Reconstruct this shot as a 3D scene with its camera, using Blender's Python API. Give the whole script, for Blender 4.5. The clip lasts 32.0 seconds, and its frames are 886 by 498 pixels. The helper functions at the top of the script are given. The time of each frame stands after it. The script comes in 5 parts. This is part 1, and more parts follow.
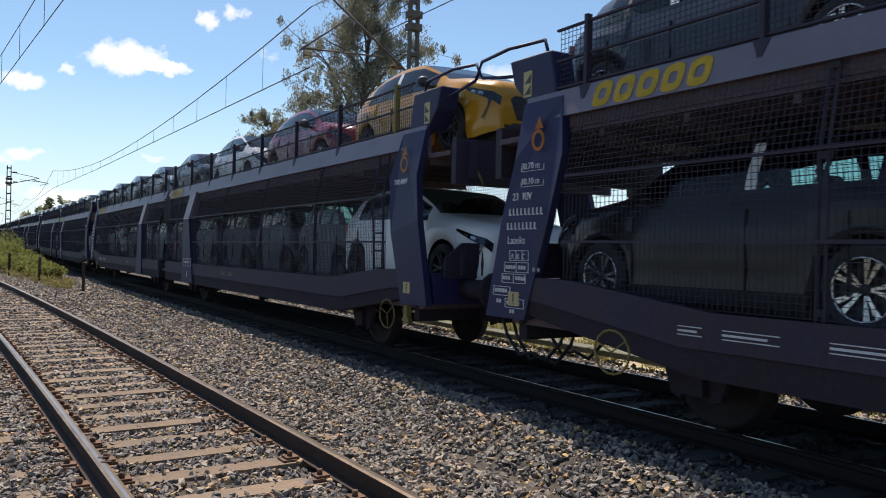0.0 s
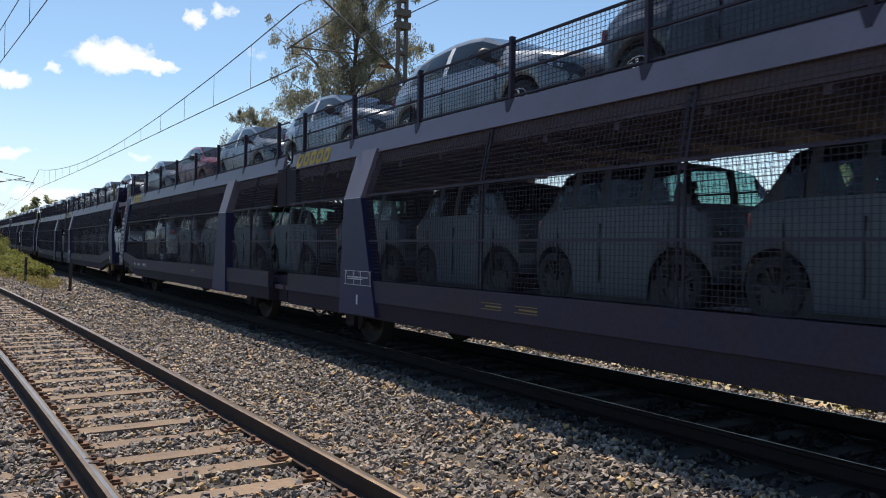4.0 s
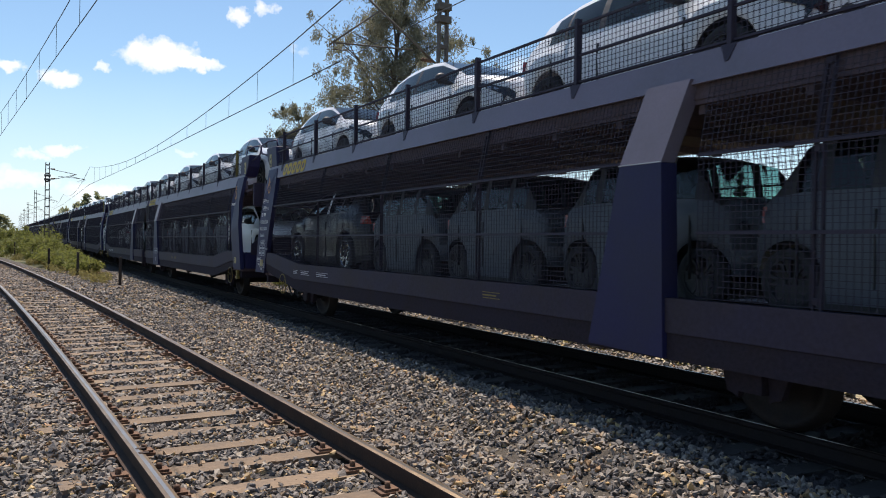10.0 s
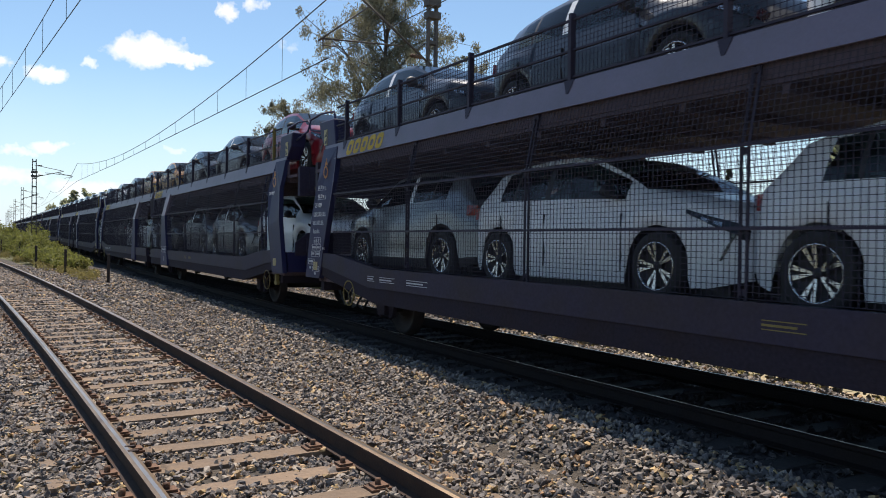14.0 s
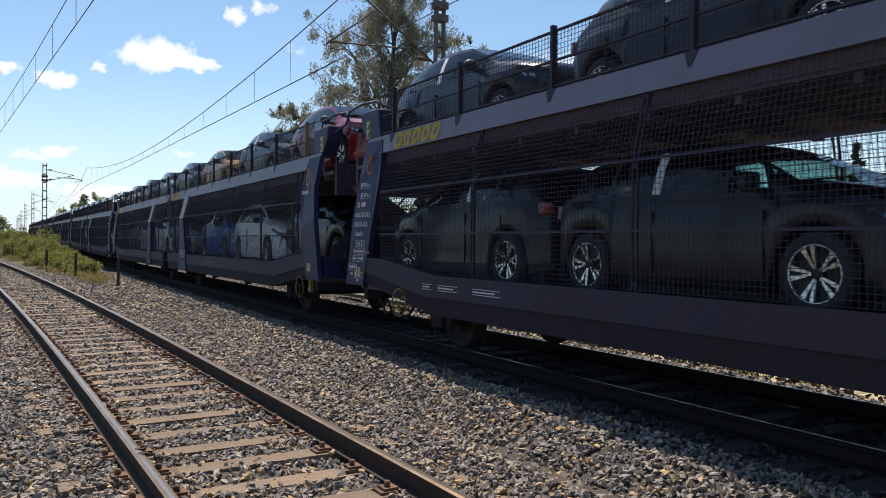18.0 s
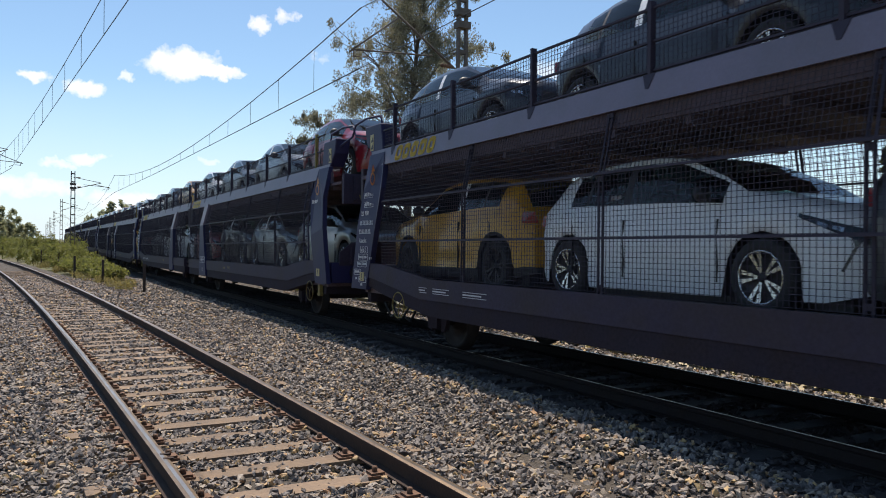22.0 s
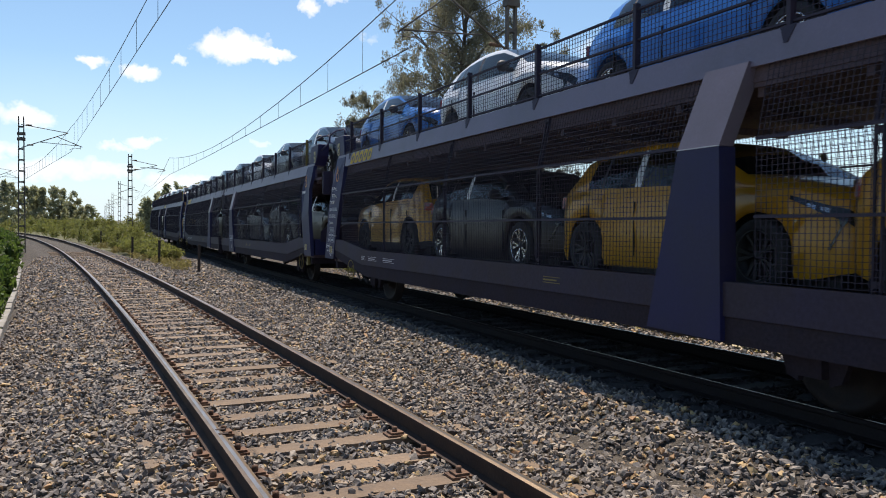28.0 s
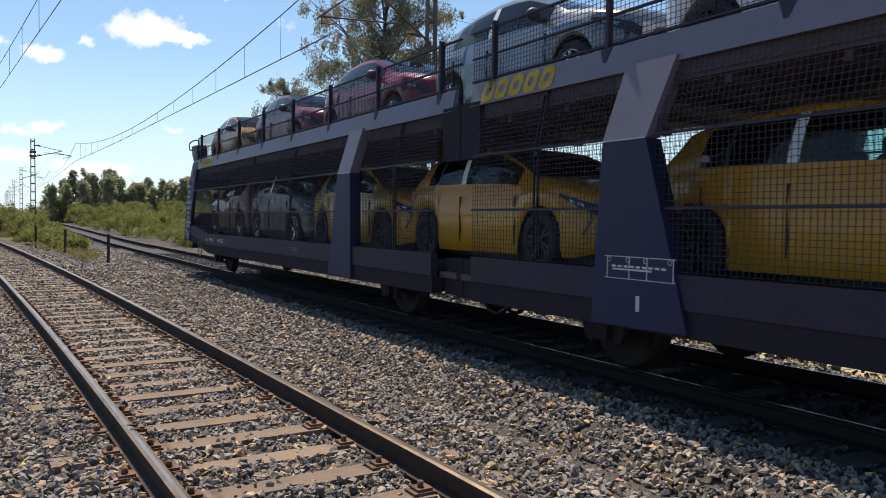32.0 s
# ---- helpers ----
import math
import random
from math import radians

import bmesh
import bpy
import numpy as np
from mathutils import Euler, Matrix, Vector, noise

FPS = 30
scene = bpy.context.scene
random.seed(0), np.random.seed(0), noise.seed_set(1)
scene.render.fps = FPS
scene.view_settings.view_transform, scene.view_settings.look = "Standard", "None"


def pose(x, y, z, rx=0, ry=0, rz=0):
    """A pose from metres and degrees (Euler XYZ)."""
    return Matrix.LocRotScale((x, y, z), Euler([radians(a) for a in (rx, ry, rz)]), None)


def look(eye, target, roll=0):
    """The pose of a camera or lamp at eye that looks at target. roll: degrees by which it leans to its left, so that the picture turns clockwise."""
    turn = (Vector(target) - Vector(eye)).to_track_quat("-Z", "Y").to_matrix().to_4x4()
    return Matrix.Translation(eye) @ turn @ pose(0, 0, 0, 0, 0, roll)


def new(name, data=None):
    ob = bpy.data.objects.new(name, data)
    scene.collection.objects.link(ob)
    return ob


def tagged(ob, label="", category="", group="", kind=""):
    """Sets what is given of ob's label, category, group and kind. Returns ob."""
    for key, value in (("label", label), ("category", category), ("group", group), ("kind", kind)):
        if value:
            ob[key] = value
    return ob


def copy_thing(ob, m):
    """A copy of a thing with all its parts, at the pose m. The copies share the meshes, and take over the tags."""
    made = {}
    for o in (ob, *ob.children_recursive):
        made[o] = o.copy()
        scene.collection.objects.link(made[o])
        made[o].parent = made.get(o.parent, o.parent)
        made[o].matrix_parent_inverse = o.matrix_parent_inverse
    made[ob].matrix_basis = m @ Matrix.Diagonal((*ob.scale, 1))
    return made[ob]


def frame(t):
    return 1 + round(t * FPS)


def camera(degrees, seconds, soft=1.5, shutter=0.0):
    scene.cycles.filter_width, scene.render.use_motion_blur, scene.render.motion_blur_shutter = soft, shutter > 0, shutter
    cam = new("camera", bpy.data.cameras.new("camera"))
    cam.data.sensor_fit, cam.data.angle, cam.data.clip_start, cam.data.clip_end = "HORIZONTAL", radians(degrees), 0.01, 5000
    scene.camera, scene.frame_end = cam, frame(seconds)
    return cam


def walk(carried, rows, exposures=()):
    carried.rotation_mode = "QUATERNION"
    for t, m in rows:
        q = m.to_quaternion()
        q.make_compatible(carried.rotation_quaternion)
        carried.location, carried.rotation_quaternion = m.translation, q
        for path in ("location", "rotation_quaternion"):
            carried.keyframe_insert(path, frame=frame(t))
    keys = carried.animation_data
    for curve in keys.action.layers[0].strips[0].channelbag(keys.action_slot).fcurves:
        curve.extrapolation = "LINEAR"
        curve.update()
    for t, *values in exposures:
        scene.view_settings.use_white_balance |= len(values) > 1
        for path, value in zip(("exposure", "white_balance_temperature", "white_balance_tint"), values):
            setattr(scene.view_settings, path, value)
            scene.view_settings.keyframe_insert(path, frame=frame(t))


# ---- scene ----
cam = camera(59.23, 32.0, soft=1.0, shutter=0.03)
EYE, TILT, LEAN, TURN = 1.5342, -0.1484, -1.5050, -33.0295
# seconds, yaw, pitch, roll of a camera held by hand on one spot
ROWS = [
    (0.0, 0.000, -0.000, -0.000),
    (0.5, 0.019, 0.195, -0.151),
    (1.0, 0.022, 0.243, -0.186),
    (1.5, 0.018, 0.132, -0.204),
    (2.0, 0.031, 0.129, -0.240),
    (2.5, 0.184, 0.152, -0.025),
    (3.0, 0.127, 0.053, -0.056),
    (3.5, -0.514, 0.003, -0.114),
    (5.5, -0.931, -0.212, 0.498),
    (6.0, -0.048, -0.229, 0.554),
    (6.5, 1.004, -0.237, 0.674),
    (7.0, 1.459, -0.198, 0.461),
    (7.5, 1.717, -0.029, -0.059),
    (8.0, 2.131, -0.046, 0.005),
    (8.5, 2.364, -0.056, -0.020),
    (9.0, 2.401, -0.189, 0.190),
    (9.5, 2.390, -0.321, 0.310),
    (10.0, 2.250, -0.525, 0.356),
    (10.5, 1.997, -0.696, 0.465),
    (11.0, 1.964, -0.860, 0.412),
    (11.5, 1.881, -0.765, 0.343),
    (12.0, 1.898, -0.773, 0.416),
    (12.5, 1.986, -0.785, 0.498),
    (13.0, 1.865, -0.788, 0.491),
    (13.5, 1.496, -0.824, 0.462),
    (15.5, 1.742, -0.631, 0.446),
    (16.0, 1.866, -0.521, 0.508),
    (16.5, 1.934, -0.458, 0.643),
    (17.0, 1.990, -0.575, 0.806),
    (17.5, 2.071, -0.633, 0.769),
    (18.0, 2.116, -0.621, 0.687),
    (18.5, 2.256, -0.564, 0.755),
    (19.0, 2.458, -0.632, 0.848),
    (19.5, 2.654, -0.691, 1.018),
    (20.0, 2.626, -0.803, 1.003),
    (20.5, 2.521, -0.859, 0.805),
    (21.0, 2.476, -0.709, 0.582),
    (21.5, 2.793, -0.456, 0.727),
    (22.0, 3.774, -0.121, 0.716),
    (22.5, 5.059, 0.120, 0.819),
    (23.0, 5.930, 0.026, 0.922),
    (23.5, 6.438, -0.064, 0.956),
    (24.0, 6.500, -0.144, 0.810),
    (24.5, 6.546, -0.102, 0.708),
    (26.5, 6.122, -0.669, 0.806),
    (27.0, 6.554, -0.965, 0.692),
    (27.5, 7.103, -1.269, 0.746),
    (28.0, 7.344, -1.506, 0.800),
    (28.5, 7.281, -1.626, 0.816),
    (29.0, 6.938, -1.716, 0.662),
    (29.5, 4.417, -1.839, 0.393),
    (30.0, 1.446, -2.074, 0.489),
    (30.5, 1.256, -2.144, 0.777),
    (31.0, 1.376, -2.261, 0.901),
    (31.5, 1.392, -2.420, 0.777),
    (32.0, 1.490, -2.312, 0.558),
]
BASE = pose(0, 0, EYE, TILT, LEAN, TURN)
walk(cam, [(t, BASE @ pose(0, 0, 0, 90 + pitch, roll, yaw)) for t, yaw, pitch, roll in ROWS],
     exposures=[(0.0, 0.38, 6650, 16.0), (32.0, 0.38, 6650, 16.0)])

# ---- light ----
SUN = Vector((0.108, 0.44, 0.88)).normalized()
world = bpy.data.worlds.new("sky")
scene.world = world
world.use_nodes = True
nt = world.node_tree
for n in list(nt.nodes):
    nt.nodes.remove(n)
w_out = nt.nodes.new("ShaderNodeOutputWorld")
w_bg = nt.nodes.new("ShaderNodeBackground")
w_sky = nt.nodes.new("ShaderNodeTexSky")
w_sky.sky_type = "NISHITA"
w_sky.sun_disc = False
w_sky.sun_elevation = math.asin(SUN.z)
w_sky.sun_rotation = math.atan2(SUN.x, SUN.y)
w_sky.air_density, w_sky.dust_density, w_sky.ozone_density = 1.0, 0.3, 2.6
w_bg.inputs["Strength"].default_value = 0.10
nt.links.new(w_bg.outputs[0], w_out.inputs[0])

# small fair-weather clouds: azimuth, elevation, half widths, strength
CLOUDS = [(10.6, 12.1, 2.6, 1.05, 1.0), (12.9, 11.75, 2.2, 0.45, 0.9), (16.0, 15.1, 0.9, 0.75, 0.9),
          (17.7, 15.8, 0.7, 0.6, 0.8), (4.3, 9.9, 1.5, 0.55, 0.9), (1.7, 10.4, 1.1, 0.4, 0.8),
          (4.6, 5.4, 1.3, 0.42, 0.6), (3.0, 4.9, 1.2, 0.32, 0.5), (-2.9, 6.6, 1.9, 0.7, 0.75),
          (-0.6, 3.3, 3.0, 0.8, 0.55), (2.2, 3.2, 2.2, 0.6, 0.5), (12.4, 5.6, 0.7, 0.25, 0.35),
          (7.2, 2.7, 2.6, 0.6, 0.5), (-5.0, 4.5, 2.0, 0.8, 0.7), (7.2, 10.9, 0.5, 0.35, 0.6),
          (20.3, 13.2, 0.6, 0.35, 0.3), (-14.0, 8.0, 4.0, 1.2, 0.8), (40.0, 12.0, 5.0, 1.5, 0.6)]


def node(tree, kind, **values):
    n = tree.nodes.new(kind)
    for k, v in values.items():
        n.inputs[k].default_value = v
    return n


def maths(tree, op, a, b=None):
    n = tree.nodes.new("ShaderNodeMath")
    n.operation = op
    for i, v in enumerate((a, b)):
        if v is None:
            continue
        if isinstance(v, (int, float)):
            n.inputs[i].default_value = v
        else:
            tree.links.new(v, n.inputs[i])
    return n.outputs[0]


w_co = nt.nodes.new("ShaderNodeTexCoord")
w_noise = node(nt, "ShaderNodeTexNoise", Scale=27.0, Detail=8.0, Roughness=0.58)
nt.links.new(w_co.outputs["Generated"], w_noise.inputs["Vector"])
w_low = node(nt, "ShaderNodeTexNoise", Scale=7.0, Detail=5.0, Roughness=0.6)
nt.links.new(w_co.outputs["Generated"], w_low.inputs["Vector"])
w_sep = nt.nodes.new("ShaderNodeSeparateXYZ")
nt.links.new(w_co.outputs["Generated"], w_sep.inputs[0])
w_el = maths(nt, "ARCSINE", w_sep.outputs[2])
# the outlines billow: bend the directions before the clouds are laid out
w_bend = node(nt, "ShaderNodeTexNoise", Scale=46.0, Detail=3.0, Roughness=0.6)
nt.links.new(w_co.outputs["Generated"], w_bend.inputs["Vector"])
w_rgb = nt.nodes.new("ShaderNodeSeparateColor")
nt.links.new(w_bend.outputs["Color"], w_rgb.inputs[0])
w_az = maths(nt, "ADD", maths(nt, "ARCTAN2", w_sep.outputs[0], w_sep.outputs[1]), maths(nt, "MULTIPLY", maths(nt, "SUBTRACT", w_rgb.outputs[0], 0.5), radians(2.6)))
w_up = maths(nt, "ADD", w_el, maths(nt, "MULTIPLY", maths(nt, "SUBTRACT", w_rgb.outputs[1], 0.5), radians(1.6)))
cover = None
for az, el, wa, we, power in CLOUDS:
    dx = maths(nt, "MULTIPLY", maths(nt, "SUBTRACT", w_az, radians(az)), 1 / radians(wa))
    dy = maths(nt, "MULTIPLY", maths(nt, "SUBTRACT", w_up, radians(el)), 1 / radians(we))
    r2 = maths(nt, "ADD", maths(nt, "MULTIPLY", dx, dx), maths(nt, "MULTIPLY", dy, dy))
    body = maths(nt, "SUBTRACT", 1.2, maths(nt, "MULTIPLY", r2, 0.95))
    body = maths(nt, "ADD", body, maths(nt, "MULTIPLY", maths(nt, "SUBTRACT", w_noise.outputs["Fac"], 0.51), 2.3))
    body.node.use_clamp = True
    body = maths(nt, "MULTIPLY", body, power)
    cover = body if cover is None else maths(nt, "MAXIMUM", cover, body)
# thin milky veil towards the horizon
veil = maths(nt, "MULTIPLY", maths(nt, "SUBTRACT", 0.19, w_el), 3.9)
veil.node.use_clamp = True
veil = maths(nt, "MULTIPLY", veil, maths(nt, "ADD", maths(nt, "MULTIPLY", w_low.outputs["Fac"], 1.1), 0.35))
veil.node.use_clamp = True
w_haze = nt.nodes.new("ShaderNodeMix")
w_haze.data_type = "RGBA"
w_haze.inputs["B"].default_value = (5.7, 7.3, 8.8, 1)
nt.links.new(veil, w_haze.inputs["Factor"])
w_mix = nt.nodes.new("ShaderNodeMix")
w_mix.data_type = "RGBA"
nt.links.new(cover, w_mix.inputs["Factor"])
w_gain = nt.nodes.new("ShaderNodeMix")
w_gain.data_type = "RGBA"
w_gain.blend_type = "MULTIPLY"
w_gain.inputs["Factor"].default_value = 1.0
w_gain.inputs["B"].default_value = (0.92, 1.05, 1.04, 1)
nt.links.new(w_sky.outputs[0], w_gain.inputs["A"])
nt.links.new(w_gain.outputs["Result"], w_haze.inputs["A"])
nt.links.new(w_haze.outputs["Result"], w_mix.inputs["A"])
w_mix.inputs["B"].default_value = (9.3, 9.4, 9.5, 1)
nt.links.new(w_mix.outputs["Result"], w_bg.inputs["Color"])

sun = new("sun", bpy.data.lights.new("sun", "SUN"))
sun.data.energy, sun.data.angle, sun.data.color = 4.6, radians(0.53), (1.0, 0.94, 0.82)
sun.matrix_world = look(SUN * 60, (0, 0, 0))


# ---- materials ----
def mat(name, base, rough=0.6, metal=0.0, vary=0.15, scale=6.0, fine=60.0, bump=0.1, tint=None, mix=0.35, coat=0.0,
        island=0.0, per_object=0.0, spec=0.5, dist=0.01):
    """A surface with stains at one scale and grain at another; tint: the colour of its stains."""
    m = bpy.data.materials.new(name)
    m.use_nodes = True
    t = m.node_tree
    b = t.nodes["Principled BSDF"]
    b.inputs["Roughness"].default_value, b.inputs["Metallic"].default_value = rough, metal
    b.inputs["Coat Weight"].default_value = coat
    b.inputs["Coat Roughness"].default_value = 0.04
    b.inputs["Specular IOR Level"].default_value = spec
    co = t.nodes.new("ShaderNodeTexCoord")
    big = node(t, "ShaderNodeTexNoise", Scale=scale, Detail=4.0, Roughness=0.6)
    small = node(t, "ShaderNodeTexNoise", Scale=fine, Detail=3.0, Roughness=0.6)
    for n in (big, small):
        t.links.new(co.outputs["Object"], n.inputs["Vector"])
    ramp = t.nodes.new("ShaderNodeMapRange")
    ramp.inputs["From Min"].default_value, ramp.inputs["From Max"].default_value = 0.42, 0.68
    t.links.new(big.outputs["Fac"], ramp.inputs["Value"])
    stain = t.nodes.new("ShaderNodeMix")
    stain.data_type = "RGBA"
    stain.inputs["A"].default_value = (*base, 1)
    stain.inputs["B"].default_value = (*(tint or [c * 0.6 for c in base]), 1)
    t.links.new(maths(t, "MULTIPLY", ramp.outputs["Result"], mix), stain.inputs["Factor"])
    gain = maths(t, "ADD", maths(t, "MULTIPLY", maths(t, "SUBTRACT", small.outputs["Fac"], 0.5), vary * 3), 1.0)
    if island:
        geo = t.nodes.new("ShaderNodeNewGeometry")
        gain = maths(t, "MULTIPLY", gain, maths(t, "ADD", maths(t, "MULTIPLY", geo.outputs["Random Per Island"], island), 1 - island / 2))
    if per_object:
        info = t.nodes.new("ShaderNodeObjectInfo")
        gain = maths(t, "MULTIPLY", gain, maths(t, "ADD", maths(t, "MULTIPLY", info.outputs["Random"], per_object), 1 - per_object / 2))
    scaled = t.nodes.new("ShaderNodeVectorMath")
    scaled.operation = "SCALE"
    t.links.new(stain.outputs["Result"], scaled.inputs[0])
    t.links.new(gain, scaled.inputs["Scale"])
    t.links.new(scaled.outputs[0], b.inputs["Base Color"])
    if bump:
        bn = t.nodes.new("ShaderNodeBump")
        bn.inputs["Strength"].default_value, bn.inputs["Distance"].default_value = bump, dist
        t.links.new(small.outputs["Fac"], bn.inputs["Height"])
        t.links.new(bn.outputs[0], b.inputs["Normal"])
    return m


def glass(name, colour=(0.51, 0.73, 0.71), see=0.95):
    """Tinted car glass: clear for the part that is see, glossy for the rest."""
    m = bpy.data.materials.new(name)
    m.use_nodes = True
    t = m.node_tree
    out = t.nodes["Material Output"]
    t.nodes.remove(t.nodes["Principled BSDF"])
    clear = t.nodes.new("ShaderNodeBsdfTransparent")
    clear.inputs["Color"].default_value = (*[c * see for c in colour], 1)
    shine = t.nodes.new("ShaderNodeBsdfGlossy")
    shine.inputs["Roughness"].default_value = 0.02
    fres = t.nodes.new("ShaderNodeFresnel")
    fres.inputs["IOR"].default_value = 1.5
    mixer = t.nodes.new("ShaderNodeMixShader")
    t.links.new(fres.outputs[0], mixer.inputs[0])
    t.links.new(clear.outputs[0], mixer.inputs[1])
    t.links.new(shine.outputs[0], mixer.inputs[2])
    t.links.new(mixer.outputs[0], out.inputs[0])
    return m


def paint(name, base, metal=0.0, rough=0.28, coat=0.4):
    return mat(name, base, rough, metal, vary=0.03, scale=1.5, fine=400, bump=0.0, mix=0.08, coat=coat, spec=0.35)


PAINT = {"W": paint("white_paint", (0.74, 0.75, 0.77)), "S": paint("silver_paint", (0.22, 0.24, 0.26), 0.5),
         "D": paint("dark_grey_paint", (0.032, 0.036, 0.045), 0.2, coat=0.4), "K": paint("black_paint", (0.009, 0.009, 0.012), coat=0.12),
         "Y": paint("yellow_paint", (0.47, 0.22, 0.010)), "R": paint("red_paint", (0.19, 0.008, 0.016)),
         "U": paint("blue_paint", (0.004, 0.125, 0.44)), "B": mat("grey_blue_plastic", (0.076, 0.090, 0.110), 0.5, vary=0.05, bump=0.02)}
M_GLASS = glass("car_glass")
M_TYRE = mat("tyre_rubber", (0.028, 0.028, 0.029), 0.85, vary=0.2, bump=0.2)
M_RIM = mat("machined_alloy", (0.62, 0.63, 0.65), 0.25, 0.9, vary=0.05, bump=0.0)
M_STEEL_RIM = mat("dark_wheel", (0.03, 0.03, 0.032), 0.5, 0.3, vary=0.1)
M_TRIM = mat("black_plastic", (0.024, 0.024, 0.027), 0.55, vary=0.1, bump=0.1)
M_LAMP = mat("lamp_lens", (0.045, 0.052, 0.06), 0.12, 0.4, vary=0.1, bump=0.0, coat=1.0)
M_TAIL = mat("tail_lens", (0.25, 0.01, 0.012), 0.12, 0.0, vary=0.05, bump=0.0, coat=1.0)
M_SEAT = mat("dark_seat_cloth", (0.035, 0.036, 0.040), 0.9)
M_FILM = mat("white_film_strip", (0.7, 0.72, 0.74), 0.4, vary=0.1, bump=0.05)
M_STICKER = mat("red_sticker", (0.55, 0.03, 0.02), 0.45, bump=0.0)

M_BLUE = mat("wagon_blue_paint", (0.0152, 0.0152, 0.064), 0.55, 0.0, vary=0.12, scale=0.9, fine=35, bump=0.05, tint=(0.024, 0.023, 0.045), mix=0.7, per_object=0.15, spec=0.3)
M_SILL = mat("grimy_dark_paint", (0.037, 0.031, 0.053), 0.6, 0.0, vary=0.25, scale=1.5, fine=30, bump=0.08, tint=(0.040, 0.031, 0.033), mix=0.7, spec=0.15)
# paler than the wagon blue: sky light on the leaning upper sides painted in
M_GREYBLUE = mat("weathered_sky_paled_blue", (0.150, 0.126, 0.176), 0.5, 0.0, vary=0.1, scale=1.2, fine=40, bump=0.05, tint=(0.11, 0.098, 0.118), mix=0.6)
M_DARK = mat("grimy_underframe", (0.030, 0.025, 0.036), 0.8, 0.1, vary=0.3, scale=3, fine=30, bump=0.3, tint=(0.032, 0.023, 0.022), mix=0.5, spec=0.1)
M_WIRE = mat("dark_wire_mesh", (0.037, 0.031, 0.050), 0.6, 0.0, vary=0.1, bump=0.0, spec=0.2)
M_DECK = mat("brown_steel_deck", (0.104, 0.080, 0.100), 0.8, 0.0, vary=0.3, scale=2, fine=25, bump=0.2, tint=(0.095, 0.066, 0.060), mix=0.6, spec=0.15)
M_LOGO = mat("yellow_lettering", (0.78, 0.52, 0.03), 0.5, vary=0.05, bump=0.0)
M_WHITE = mat("white_lettering", (0.52, 0.52, 0.54), 0.6, vary=0.15, bump=0.0)
M_BRAKE = mat("yellow_brake_wheel", (0.15, 0.105, 0.025), 0.6, vary=0.3, scale=8, bump=0.1, tint=(0.06, 0.05, 0.03), mix=0.7)
M_YELLOW = mat("yellow_steel", (0.20, 0.15, 0.04), 0.7, vary=0.2, bump=0.1)
M_ORANGE = mat("orange_warning_sign", (0.55, 0.22, 0.03), 0.5, vary=0.15, bump=0.0)
M_WHEEL = mat("steel_wheel", (0.020, 0.017, 0.018), 0.7, 0.1, vary=0.3, tint=(0.035, 0.025, 0.02), mix=0.5, spec=0.2)

M_RAIL = mat("rusty_rail", (0.038, 0.024, 0.019), 0.8, 0.0, vary=0.3, scale=4, fine=50, bump=0.3, tint=(0.075, 0.042, 0.026), mix=0.5, spec=0.25)
M_SHINE = mat("polished_rail_head", (0.30, 0.28, 0.26), 0.30, 0.85, vary=0.25, scale=2, fine=90, bump=0.03, tint=(0.22, 0.15, 0.085), mix=0.8)
M_RAILEDGE = mat("worn_rail_edge", (0.24, 0.165, 0.095), 0.42, 0.5, vary=0.3, scale=3, fine=60, bump=0.1, tint=(0.09, 0.055, 0.035), mix=0.7)
M_SLEEPER = mat("weathered_sleeper", (0.225, 0.155, 0.098), 0.9, vary=0.25, scale=3, fine=30, bump=0.4, tint=(0.13, 0.10, 0.08), mix=0.6, per_object=0.3)
# sleepers under the train: its shade is painted into their colour
M_SHADESLEEPER = mat("shade_dark_sleeper", (0.062, 0.056, 0.055), 0.9, vary=0.3, scale=3, fine=30, bump=0.4, tint=(0.03, 0.026, 0.024), mix=0.6, per_object=0.3)
# ballast between the train's rails, with the train's shade put into the colour
M_SHADEBALLAST = mat("shade_dark_ballast", (0.046, 0.040, 0.042), 0.9, vary=0.4, scale=2.0, fine=26, bump=0.8, tint=(0.060, 0.052, 0.048), mix=0.4, dist=0.03)
# rails under the train, coloured darker to carry its shade
M_SHADERAIL = mat("shade_dark_rail", (0.020, 0.017, 0.018), 0.75, 0.2, vary=0.3, scale=4, fine=50, bump=0.2, tint=(0.022, 0.016, 0.013), mix=0.5, spec=0.1)
M_RUST = mat("rusty_fastening", (0.17, 0.092, 0.055), 0.85, 0.2, vary=0.3, scale=8, fine=60, bump=0.3, tint=(0.05, 0.03, 0.022), mix=0.6)
# ground below the loose stones, darkened for the shade in their gaps
M_BALLAST = mat("packed_ballast", (0.060, 0.050, 0.041), 0.95, vary=0.45, scale=2.0, fine=26, bump=1.0, tint=(0.13, 0.10, 0.065), mix=0.35, dist=0.04)
M_EARTH = mat("dry_grassy_earth", (0.14, 0.125, 0.065), 0.95, vary=0.35, scale=0.35, fine=9, bump=0.6, tint=(0.075, 0.10, 0.028), mix=0.9, dist=0.05)
M_SAND = mat("sandy_path", (0.40, 0.32, 0.20), 0.95, vary=0.2, scale=1, fine=20, bump=0.3, tint=(0.25, 0.23, 0.11), mix=0.6)
M_KERB = mat("grey_concrete", (0.30, 0.28, 0.25), 0.9, vary=0.2, scale=2, fine=30, bump=0.3, tint=(0.2, 0.19, 0.15), mix=0.6)
